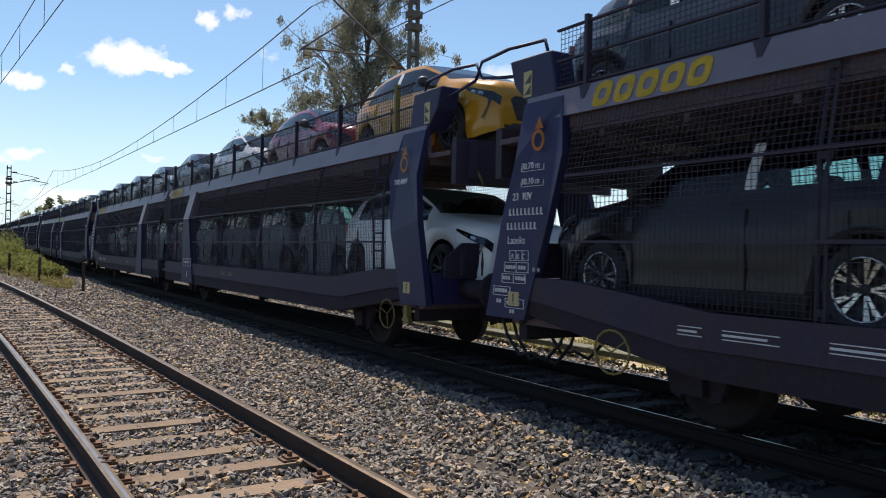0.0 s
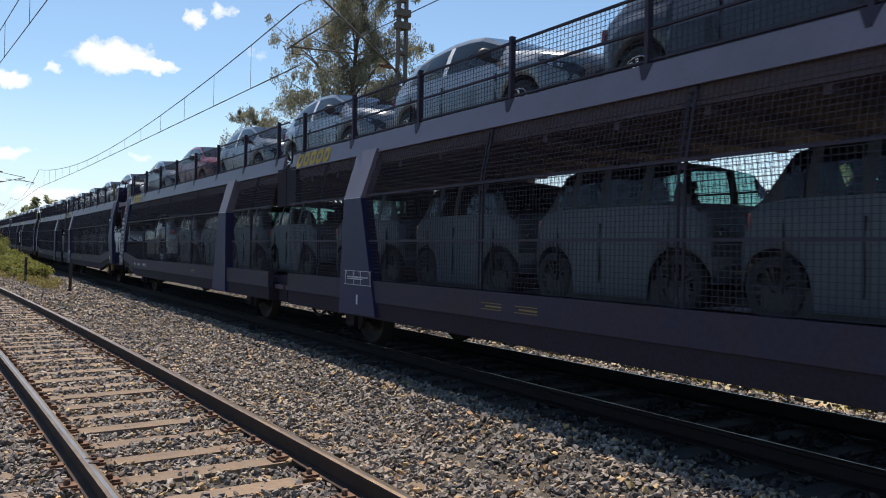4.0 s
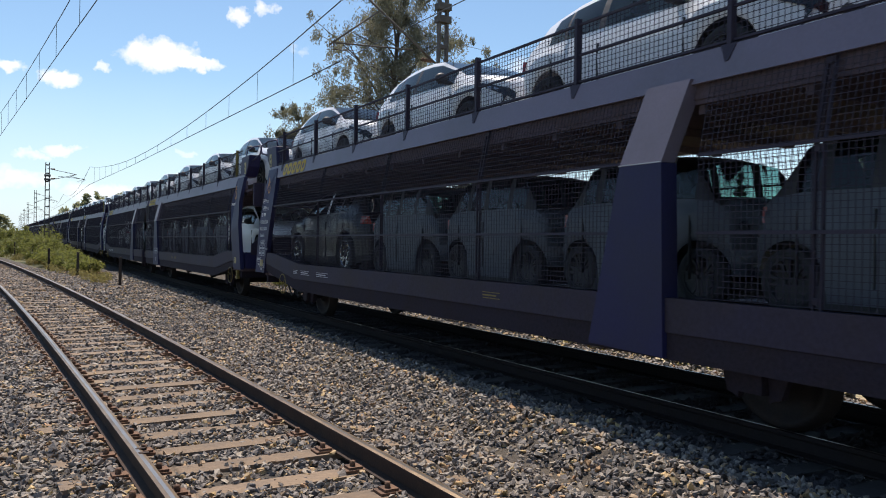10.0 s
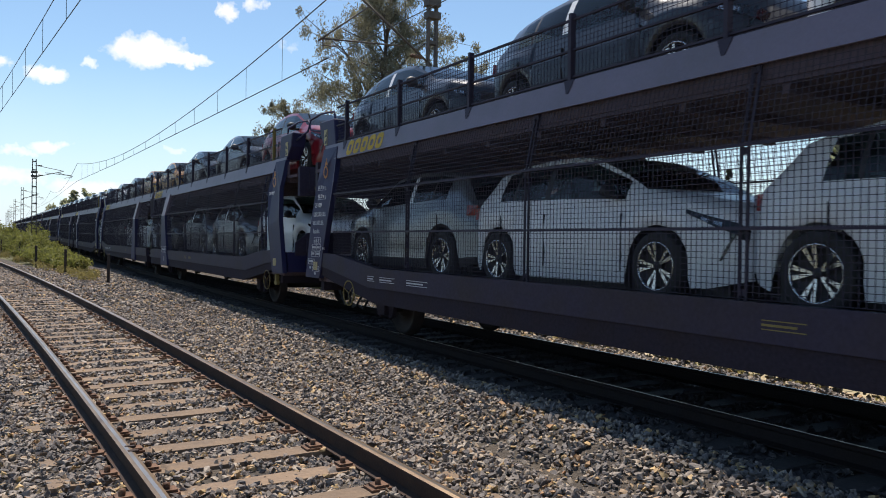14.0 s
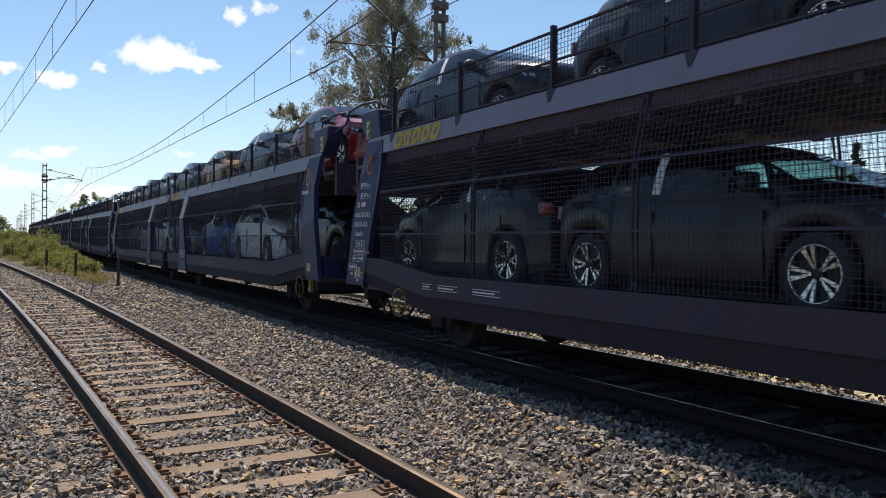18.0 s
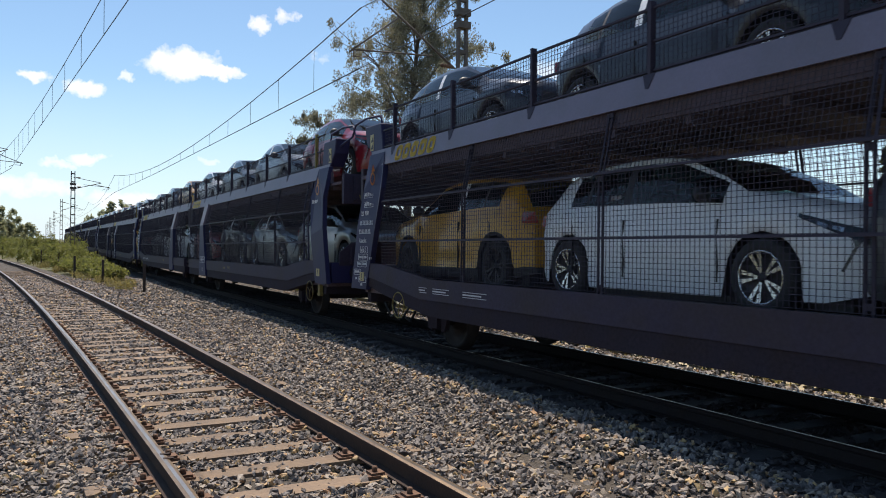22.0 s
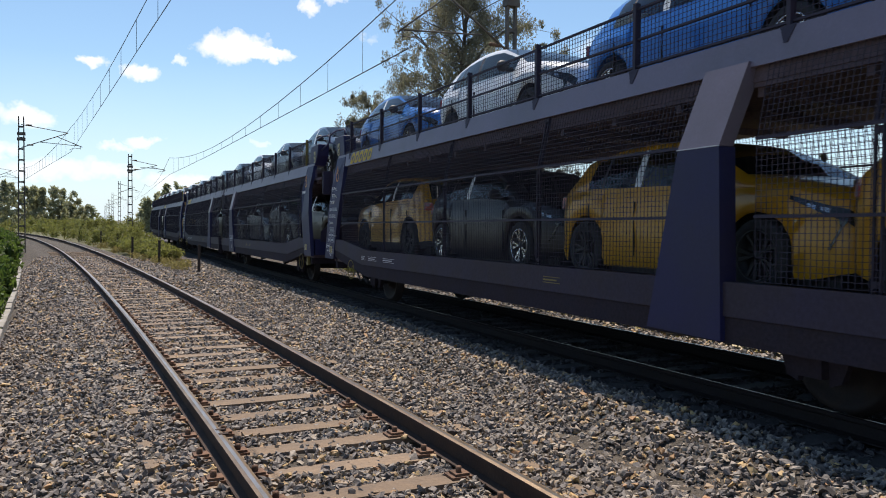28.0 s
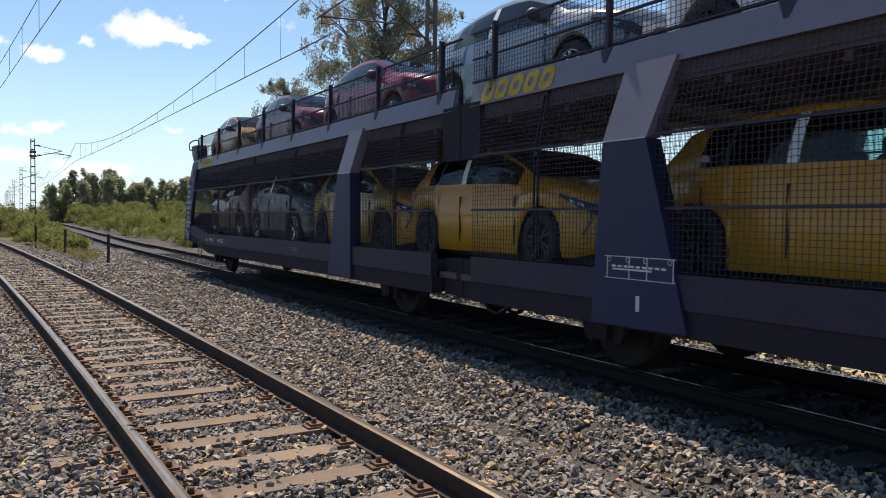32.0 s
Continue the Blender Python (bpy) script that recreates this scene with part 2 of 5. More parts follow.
M_DUCT = mat("mossy_concrete", (0.16, 0.15, 0.11), 0.95, vary=0.3, scale=1.5, fine=30, bump=0.3, tint=(0.10, 0.11, 0.05), mix=0.7)
M_PLATE = mat("cream_plate", (0.42, 0.34, 0.16), 0.6, vary=0.2, scale=12, bump=0.0)
M_LATTICE = mat("galvanised_lattice", (0.12, 0.10, 0.085), 0.7, 0.3, vary=0.15, scale=3, bump=0.1, tint=(0.05, 0.04, 0.035), mix=0.6)
M_CABLE = mat("catenary_wire", (0.06, 0.062, 0.065), 0.5, 0.5, vary=0.05, bump=0.0)
M_POST = mat("rusty_post", (0.05, 0.036, 0.030), 0.85, vary=0.3, scale=6, bump=0.3)
M_BARK = mat("grey_brown_bark", (0.13, 0.105, 0.085), 0.9, vary=0.3, scale=3, fine=20, bump=0.6, dist=0.03)


def foliage(name, base, tint, rough=0.6):
    m = mat(name, base, rough, vary=0.25, scale=0.5, fine=5, bump=0.0, tint=tint, mix=0.8, island=0.9, spec=0.3)
    b = m.node_tree.nodes["Principled BSDF"]
    out = m.node_tree.nodes["Material Output"]
    tr = m.node_tree.nodes.new("ShaderNodeBsdfTranslucent")
    tr.inputs["Color"].default_value = (base[0] * 1.5, base[1] * 1.5, base[2] * 1.2, 1)
    mx = m.node_tree.nodes.new("ShaderNodeMixShader")
    mx.inputs[0].default_value = 0.45
    m.node_tree.links.new(b.outputs[0], mx.inputs[1])
    m.node_tree.links.new(tr.outputs[0], mx.inputs[2])
    m.node_tree.links.new(mx.outputs[0], out.inputs[0])
    return m


M_EUCALYPT = foliage("eucalyptus_leaves", (0.175, 0.168, 0.130), (0.21, 0.188, 0.15))
M_SHRUB = foliage("yellow_green_leaves", (0.150, 0.158, 0.050), (0.21, 0.185, 0.065))
M_HEDGE = foliage("green_leaves", (0.07, 0.11, 0.025), (0.11, 0.125, 0.03))
# far woods only: leaf colour paled to stand in for distance haze
M_HAZEWOOD = foliage("haze_paled_leaves", (0.26, 0.265, 0.175), (0.29, 0.27, 0.18))
M_CONIFER = foliage("conifer_needles", (0.040, 0.050, 0.030), (0.055, 0.060, 0.035))
M_STRAW = foliage("dry_grass", (0.20, 0.17, 0.075), (0.13, 0.14, 0.045))

M_STONE = mat("ballast_stones", (0.2, 0.19, 0.18), 0.72, vary=0.25, scale=9, fine=45, bump=0.5, mix=0.0)
st = M_STONE.node_tree
s_ramp = st.nodes.new("ShaderNodeValToRGB")
s_geo = st.nodes.new("ShaderNodeNewGeometry")
st.links.new(s_geo.outputs["Random Per Island"], s_ramp.inputs[0])
stops = [(0.0, (0.075, 0.066, 0.062)), (0.30, (0.150, 0.130, 0.118)), (0.60, (0.245, 0.208, 0.178)), (0.80, (0.35, 0.295, 0.23)),
         (0.90, (0.31, 0.205, 0.12)), (0.96, (0.52, 0.36, 0.16)), (1.0, (0.36, 0.19, 0.095))]
for i, (at, col) in enumerate(stops):
    e = s_ramp.color_ramp.elements[i] if i < 2 else s_ramp.color_ramp.elements.new(at)
    e.position, e.color = at, (*col, 1)
s_mix = [n for n in st.nodes if n.bl_idname == "ShaderNodeMix"][0]
st.links.new(s_ramp.outputs[0], s_mix.inputs["A"])


# ---- building helpers ----
def mesh_of(bm, name, mats, smooth=False):
    me = bpy.data.meshes.new(name)
    bm.normal_update()
    bm.to_mesh(me)
    bm.free()
    for m in mats if isinstance(mats, (list, tuple)) else [mats]:
        me.materials.append(m)
    if smooth:
        me.polygons.foreach_set("use_smooth", [True] * len(me.polygons))
    return me


def part(name, bm, material, parent=None, label="", smooth=False):
    ob = new(name, mesh_of(bm, name, material, smooth))
    if parent:
        ob.parent = parent
    if label:
        ob["label"] = label
    return ob


def empty(name):
    ob = new(name)
    ob.empty_display_size = 0.2
    return ob


def box(bm, x0, x1, y0, y1, z0, z1, mi=0):
    v = [bm.verts.new(p) for p in ((x0, y0, z0), (x1, y0, z0), (x1, y1, z0), (x0, y1, z0), (x0, y0, z1), (x1, y0, z1), (x1, y1, z1), (x0, y1, z1))]
    flip = (x1 - x0) * (y1 - y0) * (z1 - z0) < 0
    for f in ((3, 2, 1, 0), (4, 5, 6, 7), (0, 1, 5, 4), (1, 2, 6, 5), (2, 3, 7, 6), (3, 0, 4, 7)):
        q = bm.faces.new([v[i] for i in (f[::-1] if flip else f)])
        q.material_index = mi


def loop_solid(bm, ring_a, ring_b, mi=0):
    """A closed solid between two rings of the same count."""
    a = [bm.verts.new(p) for p in ring_a]
    b = [bm.verts.new(p) for p in ring_b]
    n = len(a)
    made = [bm.faces.new(a[::-1]), bm.faces.new(b)]
    for i in range(n):
        made.append(bm.faces.new((a[i], a[(i + 1) % n], b[(i + 1) % n], b[i])))
    for f in made:
        f.material_index = mi
    return made


def tube(bm, points, radii, sides=8, mi=0, cap=True):
    """A tapered tube through points."""
    rings = []
    pts = [Vector(p) for p in points]
    for i, p in enumerate(pts):
        d = (pts[min(i + 1, len(pts) - 1)] - pts[max(i - 1, 0)]).normalized()
        u = d.cross(Vector((0, 0, 1)) if abs(d.z) < 0.9 else Vector((1, 0, 0))).normalized()
        w = u.cross(d)
        r = radii[i] if isinstance(radii, (list, tuple)) else radii
        rings.append([bm.verts.new(p + (u * math.cos(a) + w * math.sin(a)) * r) for a in [2 * math.pi * k / sides for k in range(sides)]])
    for r0, r1 in zip(rings, rings[1:]):
        for k in range(sides):
            f = bm.faces.new((r0[k], r1[k], r1[(k + 1) % sides], r0[(k + 1) % sides]))
            f.material_index, f.smooth = mi, sides > 4
    if cap:
        for r, rev in ((rings[0], False), (rings[-1], True)):
            f = bm.faces.new(r[::-1] if rev else r)
            f.material_index = mi


def lathe(bm, profile, axis_y=False, sides=20, mi=0, centre=(0, 0, 0), close=False):
    """Turn (radius, along) pairs about the x axis."""
    rings = []
    for r, a in profile:
        rings.append([bm.verts.new((centre[0] + a, centre[1] + r * math.cos(k), centre[2] + r * math.sin(k))) for k in [2 * math.pi * i / sides for i in range(sides)]])
    pairs = list(zip(rings, rings[1:])) + ([(rings[-1], rings[0])] if close else [])
    for r0, r1 in pairs:
        for k in range(sides):
            f = bm.faces.new((r0[k], r0[(k + 1) % sides], r1[(k + 1) % sides], r1[k]))
            f.material_index, f.smooth = mi, True


def raw(name, verts, faces, mats, kind="stuff", label="", category="", parent=None, smooth=False):
    me = bpy.data.meshes.new(name)
    verts = np.asarray(verts, np.float32)
    faces = np.asarray(faces, np.int32)
    k = faces.shape[1]
    me.vertices.add(len(verts))
    me.vertices.foreach_set("co", verts.ravel())
    me.loops.add(faces.size)
    me.loops.foreach_set("vertex_index", faces.ravel())
    me.polygons.add(len(faces))
    me.polygons.foreach_set("loop_start", np.arange(0, faces.size, k, dtype=np.int32))
    me.polygons.foreach_set("use_smooth", [smooth] * len(faces))
    me.update(calc_edges=True)
    me.materials.append(mats)
    ob = new(name, me)
    if parent:
        ob.parent = parent
    return tagged(ob, label, category, "", kind)


# ---- the two tracks ----
def near_x(y):
    u = min(max(y, 0.0), 115.0) / 50
    x = 1.7608 - 2.2643 * u ** 2 + 0.7889 * u ** 3 - 0.3002 * u ** 4
    s = (-4.5286 * u + 2.3667 * u ** 2 - 1.2008 * u ** 3) / 50
    return x + s * max(y - 115.0, 0), s if y > 0 else 0.0


TRAIN_X, TRAIN_K = 6.097, 0.0303
RISE, FALL = 0.118, 0.0083


def train_x(y):
    """The train's track runs straight, bearing slightly away from the near one."""
    if y >= 0:
        return TRAIN_X + TRAIN_K * (y - 5.0), TRAIN_K
    b = max(y, -12.0)
    return TRAIN_X + TRAIN_K * (b + b * b / 24.0 - 5.0), TRAIN_K * (1 + b / 12.0)


def train_z(y):
    """Height of its rail heads over those of the near track: it falls gently until y = 45."""
    return RISE - FALL * (min(max(y, -10.0), 45.0) - 5.0)


def level(y):
    return 0.0


def wire_x(y):
    a = min(max(y - 8.0, 0.0), 72.0)
    return 6.58 + a * a / 3600.0 + max(y - 80.0, 0.0) * 0.04, a / 1800.0


GAUGE = 1.505
RAIL = [(-0.036, -0.008), (-0.014, 0), (0.012, 0), (0.036, -0.008), (0.036, -0.035), (0.010, -0.05), (0.010, -0.13), (0.07, -0.148), (0.07, -0.16),
        (-0.07, -0.16), (-0.07, -0.148), (-0.010, -0.13), (-0.010, -0.05), (-0.036, -0.035)]


# under the train the head's sheen is cut to a thin bright line
THIN_SHINE_RAIL = [(-0.036, -0.008), (-0.018, 0), (0.002, 0)] + RAIL[3:]


def rail(name, path, side, label, high=level, flank=None):
    bm = bmesh.new()
    ys = [-30 + i * 2.0 for i in range(45)] + [60 + i * 6.0 for i in range(90)]
    prev = None
    for y in ys:
        x, s = path(y)
        k = 1 / math.hypot(1, s)
        ring = [bm.verts.new((x + (side * GAUGE / 2 + a) * k, y - (side * GAUGE / 2 + a) * s * k, b + high(y))) for a, b in (THIN_SHINE_RAIL if flank else RAIL)]
        if prev:
            n = len(ring)
            for i in range(n):
                f = bm.faces.new((prev[i], prev[(i + 1) % n], ring[(i + 1) % n], ring[i]))
                f.material_index = 1 if i == 1 else 2 if i in (0, 2) else 0
        prev = ring
    bmesh.ops.recalc_face_normals(bm, faces=bm.faces)
    return tagged(part(name, bm, [flank or M_RAIL, M_SHINE, flank or M_RAILEDGE]), label, "rail", "rails", "structure")


near_left = rail("rail_near_left", near_x, -1, "rust-sided steel rail with a worn bright head")
near_right = rail("rail_near_right", near_x, 1, "rust-sided steel rail with a worn bright head")
far_left = rail("rail_far_left", train_x, -1, "steel rail under the train, in shade", train_z, M_SHADERAIL)
far_right = rail("rail_far_right", train_x, 1, "steel rail under the train, in shade", train_z, M_SHADERAIL)
# the ground weld on the near rail
bm = bmesh.new()
for y0, y1 in ((5.70, 5.74), (5.83, 5.86)):
    box(bm, 1.7608 - GAUGE / 2 - 0.034, 1.7608 - GAUGE / 2 + 0.034, y0, y1, -0.01, 0.0025)
part("weld_mark", bm, M_RAIL, near_left, "dull weld band across the rail head")

# ---- ground ----
gy = [-40, -20, -8, -2] + [0.5 * i for i in range(0, 81)] + [42 + 3 * i for i in range(40)] + [170, 190, 220, 260, 320, 420, 600, 1000, 2500]
gx_off = [-2500, -600, -200, -80, -40, -20, -12, -8, -5]


def ground_z(x, y):
    nx, tx = near_x(y)[0], train_x(y)[0]
    dn, dt = abs(x - nx), abs(x - tx)
    bed = -0.19
    def shoulder(d):
        return bed - max(0.0, min(d - 1.75, 1.1)) * 0.42
    if nx - 2.6 < x < tx + 3.2 and tx - nx < 6.5:
        z = max(shoulder(dn), shoulder(dt) + train_z(y), -0.30)
    else:
        z = max(shoulder(dn), shoulder(dt) + train_z(y), -0.55)
    return z


def relief(x, y, nx):
    """Small humps and hollows of the ballast."""
    if abs(x - nx) < 9 and 0 < y < 80:
        return 0.03 * noise.noise((x * 1.7, y * 1.7, 0.0)) + 0.012 * noise.noise((x * 6, y * 6, 3.0))
    return 0.0


bm = bmesh.new()
grid = []
for y in gy:
    nx, tx = near_x(y)[0], train_x(y)[0]
    xs = [nx + o for o in (-2500, -500, -150, -50, -22, -12, -8, -5.5, -4, -3.2)]
    xs += [nx - 2.8 + i * 0.2 for i in range(24)]
    mid0, mid1 = nx + 2.0, tx - 2.6
    xs += [mid0 + (mid1 - mid0) * (i + 1) / 6 for i in range(5)]
    xs += [tx - 2.6 + i * 0.2 for i in range(28)]
    xs += [tx + o for o in (3.3, 3.8, 4.6, 6, 8, 12, 18, 30, 60, 150, 500, 2500)]
    row = []
    for x in xs:
        row.append(bm.verts.new((x, y, ground_z(x, y) + relief(x, y, nx))))
    grid.append(row)
for j, (r0, r1) in enumerate(zip(grid, grid[1:])):
    nx, tx = near_x(gy[j])[0], train_x(gy[j])[0]
    for i in range(len(r0) - 1):
        f = bm.faces.new((r0[i], r0[i + 1], r1[i + 1], r1[i]))
        f.smooth = True
        xm = (r0[i].co.x + r0[i + 1].co.x) / 2
        stony = nx - 2.75 < xm < nx + 2.6 or tx - 2.6 < xm < tx + (2.9 if gy[j] < 14 else 4.4) or (nx < xm < tx and gy[j] < 34)
        # index 3: the strip under the train, in ballast darkened for its shade
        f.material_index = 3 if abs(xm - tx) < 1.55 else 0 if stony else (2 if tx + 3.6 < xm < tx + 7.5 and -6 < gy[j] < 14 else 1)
ground = tagged(part("ground", bm, [M_BALLAST, M_EARTH, M_SAND, M_SHADEBALLAST]), "grey stone ballast bed with dry grassy earth beside it", "ground", "", "structure")

# loose stones, as real pieces
rng = np.random.default_rng(3)
def crushed_stone(seed):
    """An angular stone: the hull of a few scattered points."""
    g = np.random.default_rng(seed)
    p = g.normal(size=(9, 3))
    p /= np.abs(p).max(1)[:, None] ** 0.6 * np.linalg.norm(p, axis=1)[:, None] ** 0.4
    bm = bmesh.new()
    for q in p * (1.0, 0.78, 0.62) * g.uniform(0.85, 1.1, (9, 1)):
        bm.verts.new(q)
    bmesh.ops.convex_hull(bm, input=list(bm.verts))
    for v in [v for v in bm.verts if not v.link_faces]:
        bm.verts.remove(v)
    bm.verts.index_update()
    v = np.array([v.co[:] for v in bm.verts])
    f = np.array([[v.index for v in f.verts] for f in bm.faces])
    bm.free()
    return v, f


SHAPES = [crushed_stone(100 + k) for k in range(14)]


def in_sleeper(x, y, centre, pitch, phase, half=0.10):
    k = (y - phase) / pitch
    return (np.abs(k - np.round(k)) * pitch < half) & (np.abs(x - centre) < 1.15)


SLEEP, PHASE_N, PHASE_T = 0.557, 0.165, 0.05


def stones(name, y0, y1, x0, x1, per_m2, size, label, shade_dark=False):
    n = int((y1 - y0) * (x1 - x0) * per_m2)
    y = rng.uniform(y0, y1, n)
    x = rng.uniform(x0, x1, n)
    nx = np.array([near_x(v)[0] for v in y])
    tx = np.array([train_x(v)[0] for v in y])
    keep = np.ones(n, bool)
    for c in (nx, tx):
        for s in (-1, 1):
            keep &= np.abs(x - c - s * GAUGE / 2) > 0.085
    bare = in_sleeper(x, y, nx, SLEEP, PHASE_N) & (np.abs(x - nx) < 0.66) & (rng.random(n) < 0.88)
    bare |= in_sleeper(x, y, tx, SLEEP, PHASE_T) & (rng.random(n) < 0.9)
    keep &= ~bare & ((np.abs(x - tx) < 1.25) == shade_dark)
    x, y, nx, tx = x[keep], y[keep], nx[keep], tx[keep]
    n = len(x)
    z = np.array([ground_z(a, b) + relief(a, b, c) for a, b, c in zip(x, y, nx)]) + rng.uniform(-0.010, 0.030, n)
    over = in_sleeper(x, y, nx, SLEEP, PHASE_N, 0.13) & (np.abs(x - nx) < 1.3) & (np.abs(x - nx) > 0.66)
    z[over] = np.maximum(z[over], -0.157)
    r = size * rng.uniform(0.55, 1.45, n)
    stretch = rng.uniform(0.75, 1.25, (n, 3)) * r[:, None]
    ang = np.stack([rng.uniform(0, 6.283, n), rng.normal(0, 0.45, n), rng.normal(0, 0.45, n)], 1)
    kind = rng.integers(0, len(SHAPES), n)
    vs, fs, base = [], [], 0
    for k, (sv, sf) in enumerate(SHAPES):
        pick = kind == k
        v = sv[None] * stretch[pick][:, None] * (1 + rng.uniform(-0.12, 0.12, (pick.sum(), len(sv), 1)))
        for a, (p0, q0) in ((1, (1, 2)), (2, (0, 2)), (0, (0, 1))):
            c, d = np.cos(ang[pick, a])[:, None], np.sin(ang[pick, a])[:, None]
            p, q = v[..., p0].copy(), v[..., q0].copy()
            v[..., p0], v[..., q0] = p * c - q * d, p * d + q * c
        v += np.stack([x, y, z], 1)[pick][:, None]
        vs.append(v.reshape(-1, 3))
        fs.append((sf[None] + (np.arange(pick.sum()) * len(sv))[:, None, None] + base).reshape(-1, 3))
        base += pick.sum() * len(sv)
    return raw(name, np.concatenate(vs), np.concatenate(fs), M_SHADEBALLAST if shade_dark else M_STONE, label=label, category="ballast")


stones("ballast_stones", -5.0, 2.2, -1.0, 7.6, 110, 0.05, "loose grey crushed ballast stones behind the start")
stones("ballast_stones", 2.2, 9.0, -1.0, 7.6, 900, 0.0265, "loose grey and tan crushed ballast stones")
stones("ballast_stones", 9.0, 18.0, -0.9, 7.0, 680, 0.0285, "loose grey and tan crushed ballast stones")
stones("ballast_stones", 18.0, 40.0, -1.4, 6.4, 180, 0.040, "loose grey and tan crushed ballast stones")
stones("ballast_stones", 1.8, 34.0, 4.7, 8.4, 200, 0.036, "ballast stones between the rails, coloured dark for the train's shade", True)
stones("ballast_stones", 2.0, 30.0, 7.6, 9.6, 170, 0.036, "sunlit ballast stones behind the train")

# sleepers and their fastenings
bm = bmesh.new()
ring = lambda y, w, z: [(-1.28, y - w, z), (1.28, y - w, z), (1.28, y + w, z), (-1.28, y + w, z)]
loop_solid(bm, [(-1.28, -0.13, -0.36), (1.28, -0.13, -0.36), (1.28, 0.13, -0.36), (-1.28, 0.13, -0.36)],
           [(-1.26, -0.105, -0.165), (1.26, -0.105, -0.165), (1.26, 0.105, -0.165), (-1.26, 0.105, -0.165)])
sleeper_mesh = mesh_of(bm, "sleeper", M_SLEEPER)
shade_sleeper_mesh = sleeper_mesh.copy()
shade_sleeper_mesh.materials[0] = M_SHADESLEEPER
bm = bmesh.new()
box(bm, -0.075, 0.075, -0.065, 0.065, -0.165, -0.145)
box(bm, -0.045, 0.06, -0.05, 0.05, -0.145, -0.128)
lathe(bm, [(0.0, -0.03), (0.024, -0.03), (0.024, 0.03), (0.0, 0.03)], sides=6)
for v in bm.verts:
    if abs(v.co.z) < 0.06 and v.co.z > -0.1:
        a, b, c = v.co
        v.co = (b * 0.9, c * 0.9, -0.115 + a * 0.8)
clip_mesh = mesh_of(bm, "rail_fastening", M_RUST)
near_track = tagged(empty("near_track"), "empty curving railway track on tan sleepers", "track", "tracks", "structure")
far_track = tagged(empty("far_track"), "railway track carrying the train", "track", "tracks", "structure")
for track, path, phase, last, high in ((near_track, near_x, PHASE_N, 82, level), (far_track, train_x, PHASE_T, 62, train_z)):
    for k in range(-5, last):
        y = phase + k * SLEEP
        x, s = path(y)
        ob = new("sleeper", sleeper_mesh if track is near_track else shade_sleeper_mesh)
        ob.parent = track
        ob.matrix_basis = pose(x, y, high(y) - 0.005 * math.sin(k * 2.3), 0, 0, -math.degrees(s))
        if track is near_track and 1 < k < 31:
            for side in (-1, 1):
                for inner in (-1, 1):
                    c = new("rail_fastening", clip_mesh)
                    c.parent = track
                    c.matrix_basis = pose(x + side * GAUGE / 2 + inner * 0.135, y, 0.0, 0, 0, -math.degrees(s))


# ---- vegetation ----
def leaves(centres, radii, per, size, stretch=2.4, seed=1, droop=0.0):
    """Small leaf blades scattered in clumps: verts and faces."""
    g = np.random.default_rng(seed)
    c = np.repeat(np.asarray(centres, float), per, 0)
    r = np.repeat(np.asarray(radii, float).reshape(len(centres), -1) * np.ones(3), per, 0)
    n = len(c)
    d = g.normal(size=(n, 3))
    d /= np.linalg.norm(d, axis=1)[:, None]
    p = c + d * r * (g.random((n, 1)) ** 0.45)
    a = g.normal(size=(n, 3))
    a[:, 2] -= droop
    a /= np.linalg.norm(a, axis=1)[:, None]
    b = np.cross(a, g.normal(size=(n, 3)))
    b /= np.linalg.norm(b, axis=1)[:, None]
    s = size * g.uniform(0.6, 1.4, (n, 1))
    a, b = a * s * stretch / 2, b * s / 2
    v = np.stack([p - a, p + b * 0.9, p + a, p - b * 0.9], 1).reshape(-1, 3)
    f = np.arange(4 * n).reshape(-1, 4)
    return v, f


def tree(name, x, y, z, height, spread, material, label, seed, leaf=0.038, limbs=26, per=150, droop=1.4, low=0.2, trunk_r=0.22, lean=0.0):
    """A leaning trunk, forking limbs and twigs, and leaf sprays hanging at the twig ends."""
    g = random.Random(seed)
    root = tagged(empty(name), label, "tree")
    root.location = (x, y, z)
    bm = bmesh.new()
    pts = [Vector((lean * height * t + 0.22 * math.sin(3 * t + seed), 0.2 * math.sin(5 * t + seed), height * 0.93 * t)) for t in [i / 8 for i in range(9)]]
    tube(bm, pts, [trunk_r * (1 - 0.88 * i / 8) + 0.015 for i in range(9)], 8)
    cs, rs = [], []
    for i in range(limbs):
        t = low + (0.97 - low) * (i + g.random()) / limbs
        k = min(int(t * 8), 7)
        p0 = pts[k].lerp(pts[k + 1], t * 8 - k)
        a = i * 2.4 + g.uniform(-0.5, 0.5)
        reach = spread * g.uniform(0.55, 1.05) * (1.0 - 0.62 * abs(t - 0.42) / 0.55)
        p2 = p0 + Vector((math.cos(a) * reach, math.sin(a) * reach, reach * g.uniform(0.3, 1.0)))
        p1 = p0.lerp(p2, 0.5) + Vector((g.gauss(0, 0.1), g.gauss(0, 0.1), 0.10 * reach))
        tube(bm, [p0, p1, p2], [trunk_r * 0.34 * (1.1 - t) + 0.012, trunk_r * 0.16, 0.012], 5)
        for j in range(7):
            q0 = p0.lerp(p2, g.uniform(0.55, 1.05))
            q1 = q0 + Vector((g.gauss(0, 1), g.gauss(0, 1), g.gauss(0.25, 0.6))) * reach * 0.26
            tube(bm, [q0, q1], [0.018, 0.006], 4)
            for m in range(2):
                cs.append((q1 + Vector((g.gauss(0, 1), g.gauss(0, 1), g.gauss(-0.3, 0.8))) * reach * 0.08)[:])
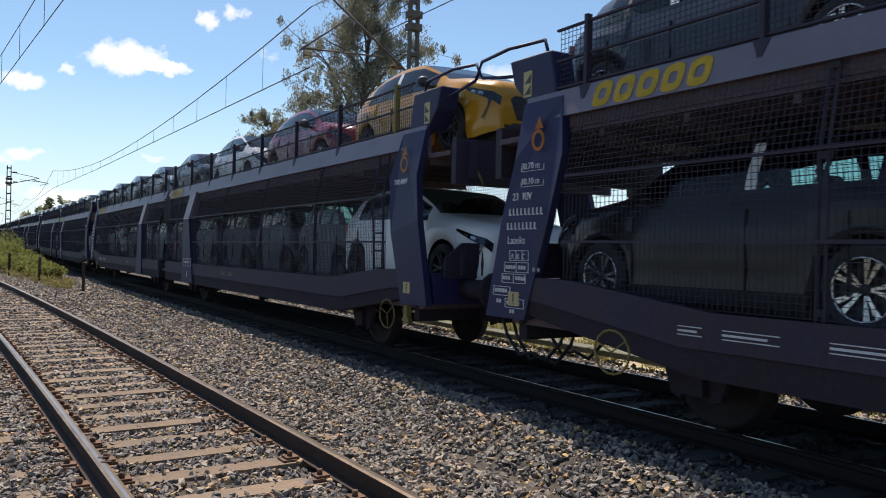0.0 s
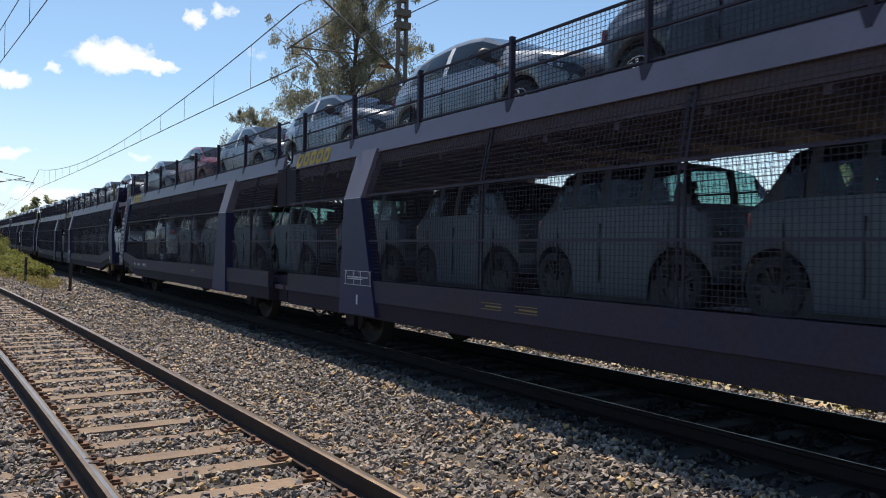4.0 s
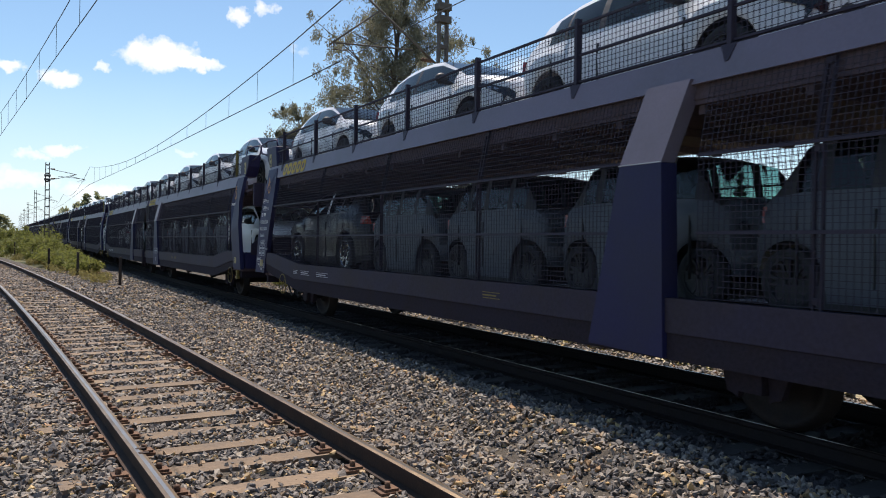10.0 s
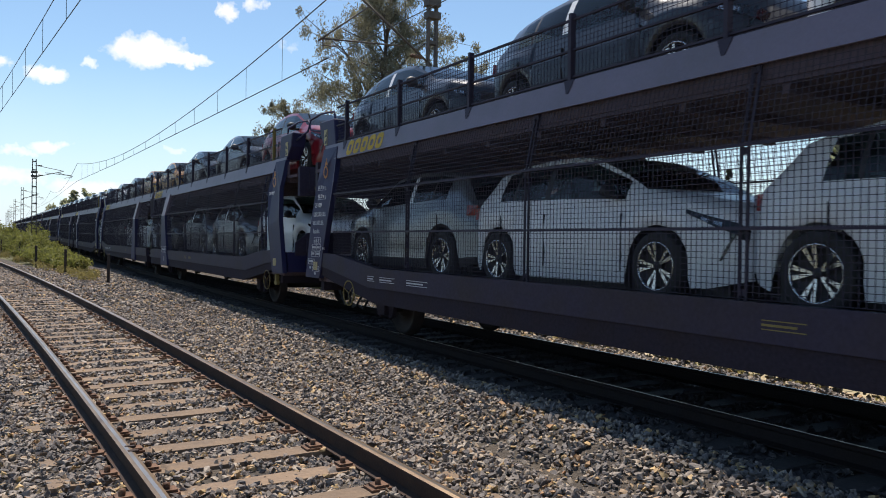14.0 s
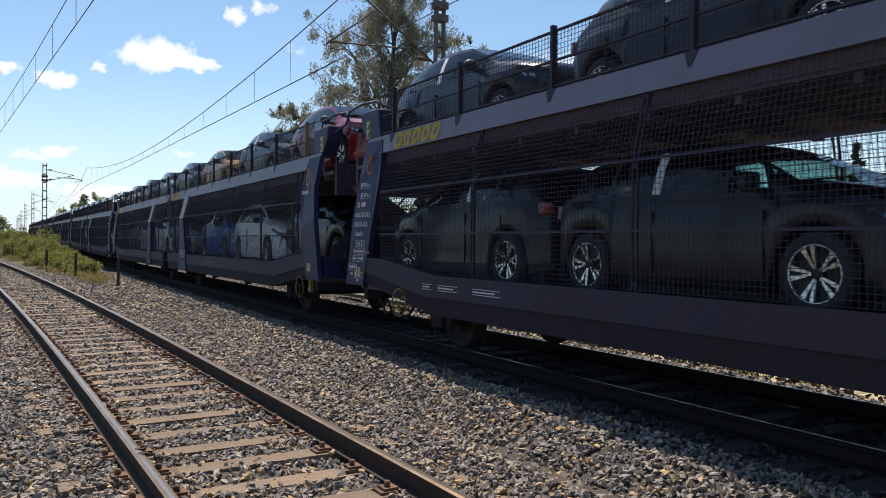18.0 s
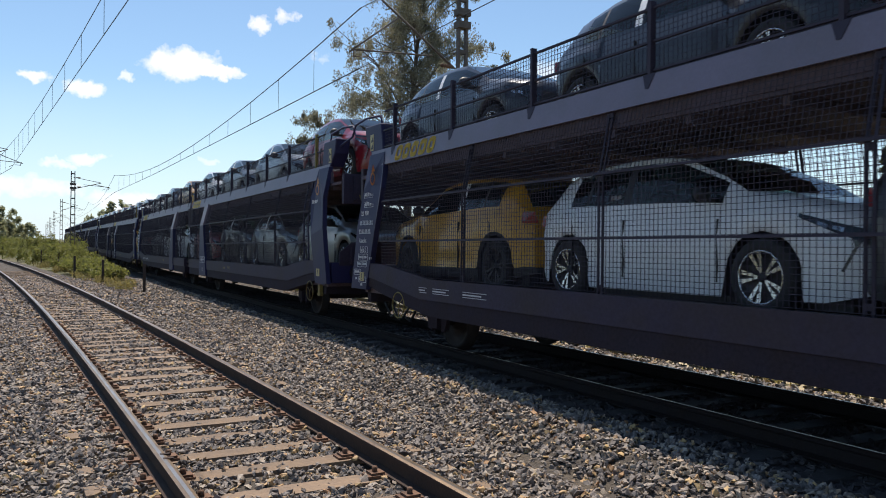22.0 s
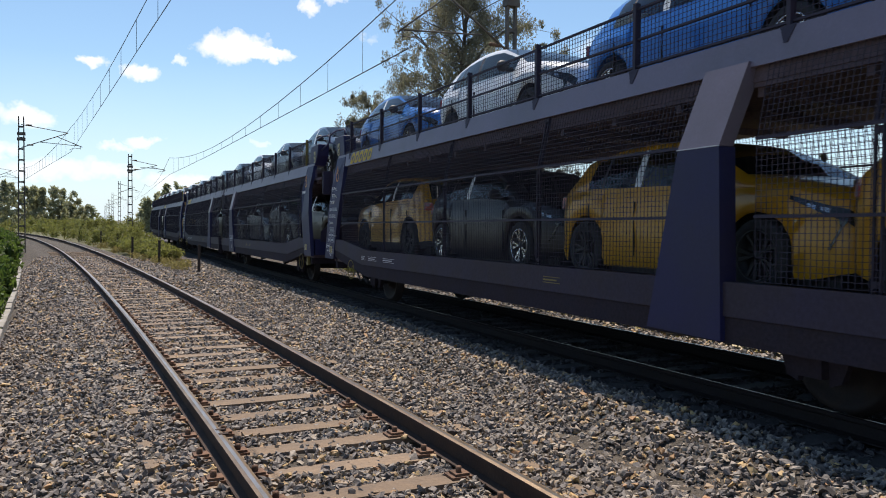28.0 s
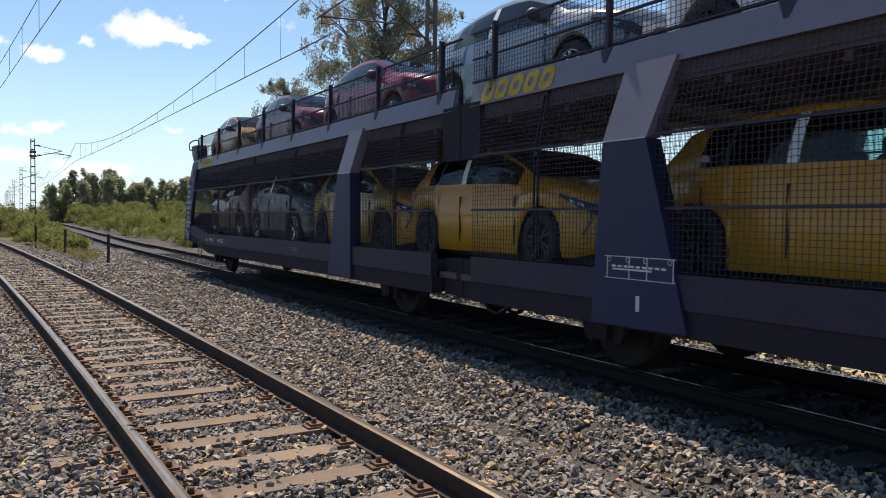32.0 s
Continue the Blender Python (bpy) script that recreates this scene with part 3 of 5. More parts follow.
                r = spread * g.uniform(0.035, 0.10)
                rs.append((r, r, r * g.uniform(0.9, 2.2)))
    part("trunk", bm, M_BARK, root, smooth=True)
    v, f = leaves(cs, rs, per, leaf, 3.2, seed, droop)
    raw("crown", v, f, material, kind="", parent=root)
    return root


def conifer(x, y, z, height, spread, seed, label="slim dark conifer beyond the line", material=None):
    g = random.Random(seed)
    root = tagged(empty("conifer_tree"), label, "tree", "conifers beyond the line")
    root.location = (x, y, z)
    bm = bmesh.new()
    tube(bm, [(0, 0, 0), (0.05, 0, height * 0.5), (0, 0.03, height)], [0.14, 0.09, 0.02], 6)
    part("trunk", bm, M_BARK, root)
    cs, rs = [], []
    for i in range(46):
        t = g.uniform(0.12, 0.97)
        a = g.uniform(0, 6.283)
        r = spread * (1.02 - t) * g.uniform(0.3, 1.0)
        cs.append((r * math.cos(a), r * math.sin(a), height * t - 0.1 * r))
        rs.append([spread * 0.28 * (1.15 - t)] * 2 + [spread * 0.10])
    v, f = leaves(cs, rs, 60, 0.12, 3.0, seed)
    raw("crown", v, f, material or M_CONIFER, kind="", parent=root)
    return root


tree("eucalyptus_tree", 15.6, 31.0, -0.5, 15.0, 4.1, M_EUCALYPT, "tall eucalyptus with hanging grey-green leaves and bare limbs", 11, leaf=0.041, limbs=60, per=102, lean=0.02)
tree("eucalyptus_tree", 20.6, 33.0, -0.5, 10.6, 2.9, M_EUCALYPT, "smaller eucalyptus with grey-green leaves beside a mast", 12, leaf=0.043, limbs=28, per=105, trunk_r=0.14)
tree("eucalyptus_tree", 15.6, 42.5, -0.5, 9.2, 3.2, M_EUCALYPT, "low bushy eucalyptus with grey-green leaves", 13, leaf=0.044, limbs=36, per=90, trunk_r=0.16, low=0.1)
tree("eucalyptus_tree", 13.9, 40.0, -0.5, 6.6, 2.0, M_EUCALYPT, "young eucalyptus with sparse leaves", 14, limbs=22, per=100, trunk_r=0.1, low=0.1)
for i, (az, d, hh, sp) in enumerate([(51.6, 62, 7.6, 1.5), (49.8, 66, 6.8, 1.3), (58.8, 52, 8.1, 1.5), (54.0, 70, 6.4, 1.4), (46.5, 75, 6.6, 1.6), (62, 60, 7.2, 1.6), (43, 80, 6.8, 1.5)]):
    conifer(d * math.sin(radians(az)), d * math.cos(radians(az)), -0.5, hh, sp, 30 + i)


def wood(name, spots, label, material, seed, leaf=0.25, per=27):
    """Crowns of far trees: clumps through uneven columns."""
    cs, rs = [], []
    g = random.Random(seed)
    for x, y, r, hgt in spots:
        slim = g.uniform(0.6, 1.5)
        for i in range(58):
            t = g.random()
            w = r * (1.0 - 0.85 * t ** (1.2 * slim)) * (0.55 + 0.45 * min(1.0, t * 5))
            a = g.uniform(0, 6.283)
            d = w * math.sqrt(g.random())
            cs.append((x + d * math.cos(a), y + d * math.sin(a), -0.5 + hgt * t))
            q = g.uniform(0.28, 0.62)
            rs.append((q, q, q * g.uniform(0.7, 1.5)))
    v, f = leaves(cs, rs, per, leaf, 2.2, seed)
    return raw(name, v, f, material, label=label, category="trees")


g = random.Random(5)
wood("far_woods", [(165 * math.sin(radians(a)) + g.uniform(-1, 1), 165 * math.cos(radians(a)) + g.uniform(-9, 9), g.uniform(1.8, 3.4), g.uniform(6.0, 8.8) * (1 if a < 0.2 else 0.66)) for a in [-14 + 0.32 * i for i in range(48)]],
     "distant olive-green wood beside the curve", M_HAZEWOOD, 6)
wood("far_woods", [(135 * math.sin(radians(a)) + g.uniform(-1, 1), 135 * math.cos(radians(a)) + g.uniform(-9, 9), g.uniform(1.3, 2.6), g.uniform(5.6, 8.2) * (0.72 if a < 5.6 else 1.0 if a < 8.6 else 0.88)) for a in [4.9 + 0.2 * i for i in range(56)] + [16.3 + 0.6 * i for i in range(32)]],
     "distant olive-green belt of trees beyond the line", M_HAZEWOOD, 7)


def thicket(name, spots, label, material, seed, leaf, per, droop=-0.5):
    cs = [(x, y, z) for x, y, z, r, hh in spots]
    rs = [(r, r, hh) for x, y, z, r, hh in spots]
    v, f = leaves(cs, rs, per, leaf, 2.6, seed, droop)
    return raw(name, v, f, material, label=label, category="shrubs")


sp = []
for i in range(260):
    y = g.uniform(10, 78)
    edge = near_x(y)[0] - 2.62
    x = edge - 0.12 - abs(g.gauss(0, 1.6))
    sp.append((x, y, g.uniform(-0.15, 0.45), g.uniform(0.2, 0.4), g.uniform(0.3, 0.6)))
thicket("hedge", sp, "dense low green hedge beside the ballast", M_HEDGE, 21, 0.075, 260)
sp = []
for i in range(480):
    y = 36 + 112 * g.random() ** 1.5
    a, b = near_x(y)[0] + 3.0, train_x(y)[0] - 2.7
    if b - a < 0.6:
        continue
    x = g.uniform(a, b)
    rise = min(1.0, (y - 33) / 34)
    tall = g.random() ** 2 * (1.0 if y > 52 else 0.4)
    sp.append((x, y, (g.uniform(-0.25, 0.5) + 1.1 * tall) * rise, g.uniform(0.25, 0.6), g.uniform(0.25, 0.7) * (0.4 + 0.6 * rise)))
thicket("shrubs", sp, "yellow-green broom and weeds between the diverging tracks", M_SHRUB, 22, 0.062, 230)
sp = []
for i in range(560):
    y = 27 + 105 * g.random() ** 1.4
    d = 2.7 + abs(g.gauss(0, 4.5))
    top = min(2.6, 0.45 + 0.016 * (y - 27) + 0.20 * (d - 2.9))
    sp.append((train_x(y)[0] + d, y, -0.4 + (top + 0.2) * g.random(), g.uniform(0.3, 0.75), g.uniform(0.3, 0.6)))
thicket("shrubs", sp, "yellow-green shrubs on the bank beyond the train", M_SHRUB, 23, 0.066, 230)
sp = []
for i in range(150):
    y = 30 + 60 * g.random()
    x = near_x(y)[0] - 3.4 - abs(g.gauss(0, 8))
    sp.append((x, y, g.uniform(-0.2, 0.4), g.uniform(0.6, 1.3), g.uniform(0.4, 0.8)))
for i in range(160):
    y = 80 + 60 * g.random()
    x = near_x(y)[0] + g.uniform(-30, 30)
    if abs(x - near_x(y)[0]) > 3 and x < train_x(y)[0] - 3:
        sp.append((x, y, g.uniform(-0.2, 0.7), g.uniform(0.7, 1.6), g.uniform(0.4, 1.0)))
thicket("shrubs", sp, "green scrub in the fields by the curve", M_SHRUB, 24, 0.11, 170)
# dry grass tufts
sp = []
for i in range(110):
    y = g.uniform(30, 60)
    sp.append((g.uniform(near_x(y)[0] + 2.3, train_x(y)[0] - 2.6), y, -0.2, 0.22, 0.22))
for i in range(420):
    y = g.uniform(-2, 22)
    sp.append((10.2 + abs(g.gauss(0.5, 2.5)), y, -0.45, 0.25, 0.2))
thicket("grass_tufts", sp, "dry yellow grass tufts along the ballast edge", M_STRAW, 25, 0.035, 90, -1.5)

# concrete edging along the hedge and behind the train
kerb = tagged(empty("kerb_hedge"), "worn grey concrete edging along the ballast", "kerb", "", "structure")
bm = bmesh.new()
box(bm, -0.05, 0.05, -0.48, 0.48, -0.45, -0.12)
bmesh.ops.bevel(bm, geom=list(bm.edges), offset=0.012, segments=1, affect="EDGES")
slab_mesh = mesh_of(bm, "kerb_stone", M_KERB)
for i in range(40):
    y = 4 + i * 1.0
    x, s = near_x(y)
    k = new("kerb_stone", slab_mesh)
    k.parent = kerb
    k.matrix_basis = pose(x - 2.55, y, -0.02 * math.sin(i * 1.7), 0, 0, -math.degrees(s) + math.sin(i * 3.1))
duct_mesh = slab_mesh.copy()
duct_mesh.materials[0] = M_DUCT
duct = tagged(empty("cable_duct"), "mossy concrete cable duct behind the train", "duct", "", "structure")
for i in range(26):
    k = new("duct_cover", duct_mesh)
    k.parent = duct
    k.matrix_basis = pose(9.55, -4 + i * 1.0, -0.12, 0, 90, math.sin(i * 2.1))


# ---- masts and wires ----
def lattice_mast(name, x, y, z, height, width, arm_dir, arm, label, detail=True, heading=0.0):
    """Two channel legs with batten plates, a head piece and a tubular cantilever with insulators."""
    root = tagged(empty(name), label, "mast", "catenary masts")
    root.matrix_basis = pose(x, y, z, 0, 0, heading)
    for s in (-1, 1):
        bm = bmesh.new()
        w0, w1 = width / 2, width / 2 * 0.72
        loop_solid(bm, [(s * w0 - 0.03, -0.05, 0), (s * w0 + 0.03, -0.05, 0), (s * w0 + 0.03, 0.05, 0), (s * w0 - 0.03, 0.05, 0)],
                   [(s * w1 - 0.03, -0.05, height), (s * w1 + 0.03, -0.05, height), (s * w1 + 0.03, 0.05, height), (s * w1 - 0.03, 0.05, height)])
        part("leg", bm, M_LATTICE, root)
    bm = bmesh.new()
    k, n = 0.35, 0
    while k < height - 0.2:
        w = width / 2 * (1 - 0.28 * k / height)
        box(bm, -w, w, -0.055, -0.045, k, k + 0.09)
        box(bm, -w, w, 0.045, 0.055, k, k + 0.09)
        box(bm, -0.012, 0.012, -0.046, 0.046, k + 0.03, k + 0.06)
        k += 0.62
        if detail:
            part("batten_plate", bm, M_LATTICE, root)
            bm = bmesh.new()
    if detail:
        bm.free()
    else:
        part("batten_plates", bm, M_LATTICE, root)["kind"] = "stuff"
    if detail:
        bm = bmesh.new()
        for zz in (height - 1.35, height - 1.05):
            box(bm, -width * 0.62, width * 0.62, -0.12, 0.12, zz, zz + 0.16)
        part("head_clamp", bm, M_LATTICE, root)
    if arm:
        tip = arm_dir * arm
        lo, hi = 6.05, 7.9 if height > 8 else height - 0.45
        bm = bmesh.new()
        tube(bm, [(0, 0, lo), (tip * 0.82, 0, hi - 0.35)], 0.027, 6)
        tube(bm, [(0, 0, hi), (tip * 0.82, 0, hi - 0.35)], 0.022, 6)
        tube(bm, [(tip * 0.62, 0, lo + (hi - 0.35 - lo) * 0.62 / 0.82), (tip * 1.08, 0, lo + 0.18)], 0.022, 6)
        part("cantilever", bm, M_LATTICE, root)
        bm = bmesh.new()
        tube(bm, [(tip * 0.30, 0, lo + 0.36), (tip * 1.06, 0, lo + 0.24)], 0.02, 6)
        tube(bm, [(tip * 1.04, 0, lo + 0.24), (tip * 1.04, 0, lo + 0.06)], 0.014, 5)
        tube(bm, [(tip * 1.04, 0, lo + 0.10), (tip * 0.92, 0, lo + 0.11), (tip * 0.84, 0, lo - 0.02)], 0.014, 5)
        part("steady_arm", bm, M_LATTICE, root)
        for f, zz in ((0.10, lo + 0.17), (0.08, hi - 0.02)):
            bm = bmesh.new()
            lathe(bm, [(0.02, -0.16)] + [(0.055 if i % 2 else 0.03, -0.14 + 0.035 * i) for i in range(9)] + [(0.02, 0.16)], sides=8, centre=(arm_dir * (0.16 + abs(tip) * f), 0, zz))
            part("insulator", bm, M_RUST, root)
    return root


lattice_mast("catenary_mast", -2.35, 50.0, -0.5, 7.8, 0.34, 1, 2.9, "lattice steel catenary mast with a cantilever over the curve")
lattice_mast("catenary_mast", 4.35, 65.0, -0.75, 7.4, 0.34, 1, 2.4, "lattice steel catenary mast between the diverging tracks")
lattice_mast("catenary_mast", 9.41, 16.0, -0.5, 8.5, 0.27, -1, 2.66, "lattice steel catenary mast standing behind the train")
for i in range(5):
    y = 115 + 50 * i
    lattice_mast("catenary_mast", train_x(y)[0] - 3.1, y, -0.75, 7.6, 0.34, 1, 2.4, "distant lattice catenary mast", False)
for i in range(3):
    y = 92 + 42 * i
    lattice_mast("catenary_mast", near_x(y)[0] - 2.9, y, -0.5, 7.8, 0.34, 1, 2.6, "distant lattice catenary mast by the curve", False)


def catenary(path, spans, top, low, gap, label, high=level):
    """A contact wire, a sagging messenger wire and droppers between supports."""
    root = tagged(empty("catenary_wires"), label, "wires", "catenary wires")
    for k, ((y0, o0), (y1, o1)) in enumerate(zip(spans, spans[1:])):
        bm = bmesh.new()
        n = 16
        con, mes = [], []
        for i in range(n + 1):
            t = i / n
            y = y0 + (y1 - y0) * t
            x = (path(y0)[0] + o0) * (1 - t) + (path(y1)[0] + o1) * t
            con.append((x, y, low + high(y)))
            mes.append((x, y, top + high(y) - 4 * (top - low - gap) * t * (1 - t)))
        tube(bm, con, 0.009 if k < 1 else 0.014, 5)
        part("contact_wire", bm, M_CABLE, root)
        bm = bmesh.new()
        tube(bm, mes, 0.009 if k < 1 else 0.014, 5)
        part("messenger_wire", bm, M_CABLE, root)
        for i in range(1, n if k < 2 and y1 > 10 else 0):
            bm = bmesh.new()
            tube(bm, [con[i], mes[i]], 0.0055, 4)
            part("dropper", bm, M_CABLE, root)
    return root


catenary(near_x, [(-4, 0.68), (50, 0.2), (92, 0.15), (134, 0)], 6.85, 5.45, 0.75, "overhead wires of the curving track")
catenary(wire_x, [(-40, 0), (16.0, 0.2), (65, -0.25), (115, 0.2), (165, -0.2), (215, 0.2), (265, 0)], 6.75, 5.42, 0.32, "overhead wires above the train", lambda y: train_z(y) - train_z(14.0))
# a feeder wire along the far side, past the mast head
feeder = tagged(empty("feeder_wire"), "bare feeder wire beside the masts", "wire")
bm = bmesh.new()
tube(bm, [(9.4, -30, 7.0), (9.45, -5, 6.4), (9.41, 16.0, 7.7)], 0.010, 5)
part("wire", bm, M_CABLE, feeder)

# short steel posts between the tracks
bm = bmesh.new()
loop_solid(bm, [(-0.045, -0.035, -0.5), (0.045, -0.035, -0.5), (0.045, 0.035, -0.5), (-0.045, 0.035, -0.5)],
           [(-0.05, -0.035, 0.70), (0.05, -0.035, 0.70), (0.05, 0.035, 0.70), (-0.05, 0.035, 0.70)])
bmesh.ops.bevel(bm, geom=list(bm.edges), offset=0.008, segments=1, affect="EDGES")
post_mesh = mesh_of(bm, "marker_post", M_POST)
for x, y in ((4.18, 28.6), (3.5, 35.1), (2.95, 42.5), (2.83, 53.4), (2.2, 63.0), (0.9, 77.5), (-1.5, 99.0), (-0.3, 88)):
    ob = tagged(new("marker_post", post_mesh), "short rusty steel post standing between the tracks", "post", "posts between the tracks")
    ob.matrix_basis = pose(x, y, 0, 1.0, 0.5, 15 * math.sin(y))


# ---- the car-carrier wagons ----
LZ = 3.04          # height of the painted marks
LONG = 30.29          # one articulated wagon, coupling to coupling
HALF = 1.42          # half the width at the sills
UP, LOW = 2.635, 0.862  # where the wheels stand on the two decks


def lean(z):
    """Half width of the wagon side: upright to the kink, then leaning inwards."""
    return HALF if z <= 2.24 else HALF - min(z - 2.24, 0.96) * 0.18


def plate(bm, poly, s, thick, sg, out=0.0):
    """A plate in the wagon side from (v, z) corners; it follows the lean of the side."""
    a = [(s * (lean(z) + out), sg * v, z) for v, z in poly]
    b = [(s * (lean(z) + out - thick), sg * v, z) for v, z in poly]
    loop_solid(bm, a, b)


def wires(name, parent, s, sg, v0, v1, zs, step, r, bars=()):
    """A welded wire panel: upright and level wires, each a thin square bar."""
    vs, fs = [], []

    def bar(p, q, ax, rr):
        n = len(vs)
        for e in (p, q):
            for a, b in ((-1, -1), (1, -1), (1, 1), (-1, 1)):
                o = [0.0, 0.0, 0.0]
                o[0] = a * rr
                o[2 if ax == 1 else 1] = b * rr
                vs.append([e[i] + o[i] for i in range(3)])
        for i in range(4):
            j = (i + 1) % 4
            fs.append((n + i, n + j, n + 4 + j, n + 4 + i))

    z0, z1 = zs
    zz = [z0] + ([2.24] if z0 < 2.24 < z1 else []) + [z1]
    k = 0
    n_v = int(round((v1 - v0) / step))
    for i in range(n_v + 1):
        v = v0 + (v1 - v0) * i / n_v
        for a, b in zip(zz, zz[1:]):
            bar((s * (lean(a) - 0.03), sg * v, a), (s * (lean(b) - 0.03), sg * v, b), 2, r)
    n_z = int(round((z1 - z0) / step))
    for i in range(n_z + 1):
        z = z0 + (z1 - z0) * i / n_z
        bar((s * (lean(z) - 0.03), sg * v0, z), (s * (lean(z) - 0.03), sg * v1, z), 1, r)
    for z in bars:
        bar((s * (lean(z) - 0.02), sg * v0, z), (s * (lean(z) - 0.02), sg * v1, z), 1, 0.012)
    return raw(name, vs, fs, M_WIRE, kind="stuff", parent=parent)


def text_mesh(body, size, material):
    data = bpy.data.curves.new("lettering", "FONT")
    data.body, data.size, data.extrude, data.resolution_u = body, size, 0.002, 3
    data.materials.append(material)
    ob = bpy.data.objects.new("lettering", data)
    scene.collection.objects.link(ob)
    bpy.context.view_layer.update()
    me = bpy.data.meshes.new_from_object(ob.evaluated_get(bpy.context.evaluated_depsgraph_get()))
    bpy.data.objects.remove(ob)
    bpy.data.curves.remove(data)
    if not me.materials:
        me.materials.append(material)
    return me


T_TYPE = text_mesh("TAL489F", 0.092, M_WHITE)
T_LEN = text_mesh("30.70 m", 0.085, M_WHITE)
T_LEN_IN = text_mesh("30.10 m", 0.085, M_WHITE)
T_STARS = text_mesh("* *", 0.10, M_WHITE)
T_RIV = text_mesh("23  RIV", 0.10, M_WHITE)
T_CLASS = text_mesh("Laaeks", 0.105, M_WHITE)
T_ABC = text_mesh("A  B  C", 0.075, M_WHITE)


def on_side(me, name, parent, x, v, z, sg, s=-1, tilt=0.0):
    """Lettering on the side that faces the camera, reading towards the train's front."""
    ob = new(name, me)
    ob.parent = parent
    ob.matrix_basis = pose(x, v, z, 90 - tilt, 0, -90)
    return ob


def unit(front):
    """Half an articulated wagon: v runs from its outer coupling to the joint in the middle."""
    sg = 1 if front else -1
    root = tagged(empty("car_carrier_wagon"), "dark blue double-deck car-carrying railway wagon with wire mesh sides", "wagon", "wagons of the train")
    # decks
    bm = bmesh.new()
    box(bm, -1.22, 1.22, sg * 0.5, sg * 15.1, 2.74, 2.80)
    for x in (-0.95, -0.55, 0.55, 0.95):
        box(bm, x - 0.04, x + 0.04, sg * 0.6, sg * 15.05, 2.79, 2.84)
    for x in (-1.235, 1.19):
        box(bm, x, x + 0.045, sg * 0.98, sg * 14.95, 2.78, 3.02)
    v = 1.0
    while v < 15:
        box(bm, -1.18, 1.18, sg * v, sg * (v + 0.06), 2.66, 2.75)
        v += 0.95
    part("upper_deck", bm, M_DECK, root, "brown steel upper deck with cross ribs")
    bm = bmesh.new()
    box(bm, -1.3, 1.3, sg * 0.9, sg * 15.1, 0.74, 0.82)
    for x in (-0.72, 0.72):
        box(bm, x - 0.26, x + 0.26, sg * 0.8, sg * 15.1, 0.82, 0.92)
    part("lower_deck", bm, M_DECK, root, "brown steel lower deck with wheel channels")
    for s in (-1, 1):
        bm = bmesh.new()
        plate(bm, [(1.0, 2.90), (14.95, 2.90), (14.95, 3.18), (1.0, 3.18)], s, 0.05, sg)
        fascia = part("fascia", bm, M_GREYBLUE, root, "weathered deck edge beam, its blue paled for the sky light")
        if s < 0:
            v0 = 14.72 if front else -1.98
            for i in range(5):
                bm = bmesh.new()
                w = 0.22
                a0 = v0 - 0.262 * i
                pts = []
                for j in range(12):
                    a = 2 * math.pi * j / 12
                    ca, sa = math.cos(a), math.sin(a)
                    zc = LZ + 0.125 * math.copysign(abs(sa) ** 0.6, sa)
                    pts.append((a0 - w / 2 + 0.5 * w * math.copysign(abs(ca) ** 0.6, ca) - 0.16 * (zc - LZ), zc))
                inner = [(a0 - w / 2 + (p - a0 + w / 2) * 0.40, LZ + (q - LZ) * 0.42) for p, q in pts]
                vo = [bm.verts.new((-(lean(z) + 0.006), p, z)) for p, z in pts]
                vi = [bm.verts.new((-(lean(z) + 0.006), p, z)) for p, z in inner]
                for j in range(12):
                    bm.faces.new((vo[j], vo[(j + 1) % 12], vi[(j + 1) % 12], vi[j]))
                bmesh.ops.solidify(bm, geom=list(bm.faces), thickness=0.003)
                part("mark", bm, M_LOGO, fascia, "yellow painted mark")
        # sill, rising towards the outer end
        bm = bmesh.new()
        loop_solid(bm, [(s * HALF, sg * v, z) for v, z in ((0.9, 1.05), (1.6, 0.98), (3.1, 0.76), (14.7, 0.76), (14.7, 1.06), (3.4, 1.06), (1.9, 1.24), (0.9, 1.26))],
                   [(s * (HALF - 0.09), sg * v, z) for v, z in ((0.9, 1.05), (1.6, 0.98), (3.1, 0.76), (14.7, 0.76), (14.7, 1.06), (3.4, 1.06), (1.9, 1.24), (0.9, 1.26))])
        sill = part("side_sill", bm, M_SILL, root, "dirty blue side beam with small data plates")
        bm = bmesh.new()
        loop_solid(bm, [(s * (HALF - 0.02), sg * v, z) for v, z in ((0.9, 0.93), (1.8, 0.76), (3.3, 0.525), (14.7, 0.525), (14.7, 0.755), (3.1, 0.755), (1.7, 0.97), (0.9, 1.045))],
                   [(s * (HALF - 0.16), sg * v, z) for v, z in ((0.9, 0.93), (1.8, 0.76), (3.3, 0.525), (14.7, 0.525), (14.7, 0.755), (3.1, 0.755), (1.7, 0.97), (0.9, 1.045))])
        part("lower_chord", bm, M_DARK, root)
        if s < 0:
            for v, w in (((8.4, 0.34), (8.95, 0.34)) if front else ((3.1, 0.22), (3.5, 0.45), (4.3, 0.55), (9.6, 0.34))):
                bm = bmesh.new()
                box(bm, -HALF - 0.004, -HALF, sg * v, sg * (v + w), 0.862, 0.87)
                box(bm, -HALF - 0.004, -HALF, sg * v, sg * (v + w), 0.93, 0.938)
                box(bm, -HALF - 0.004, -HALF, sg * v, sg * (v + w * 0.8), 0.89, 0.908)
                part("data_plate", bm, M_WHITE if v < 8 else M_YELLOW, sill, "small painted data panel")
        # outer end pillar with its head box
        bm = bmesh.new()
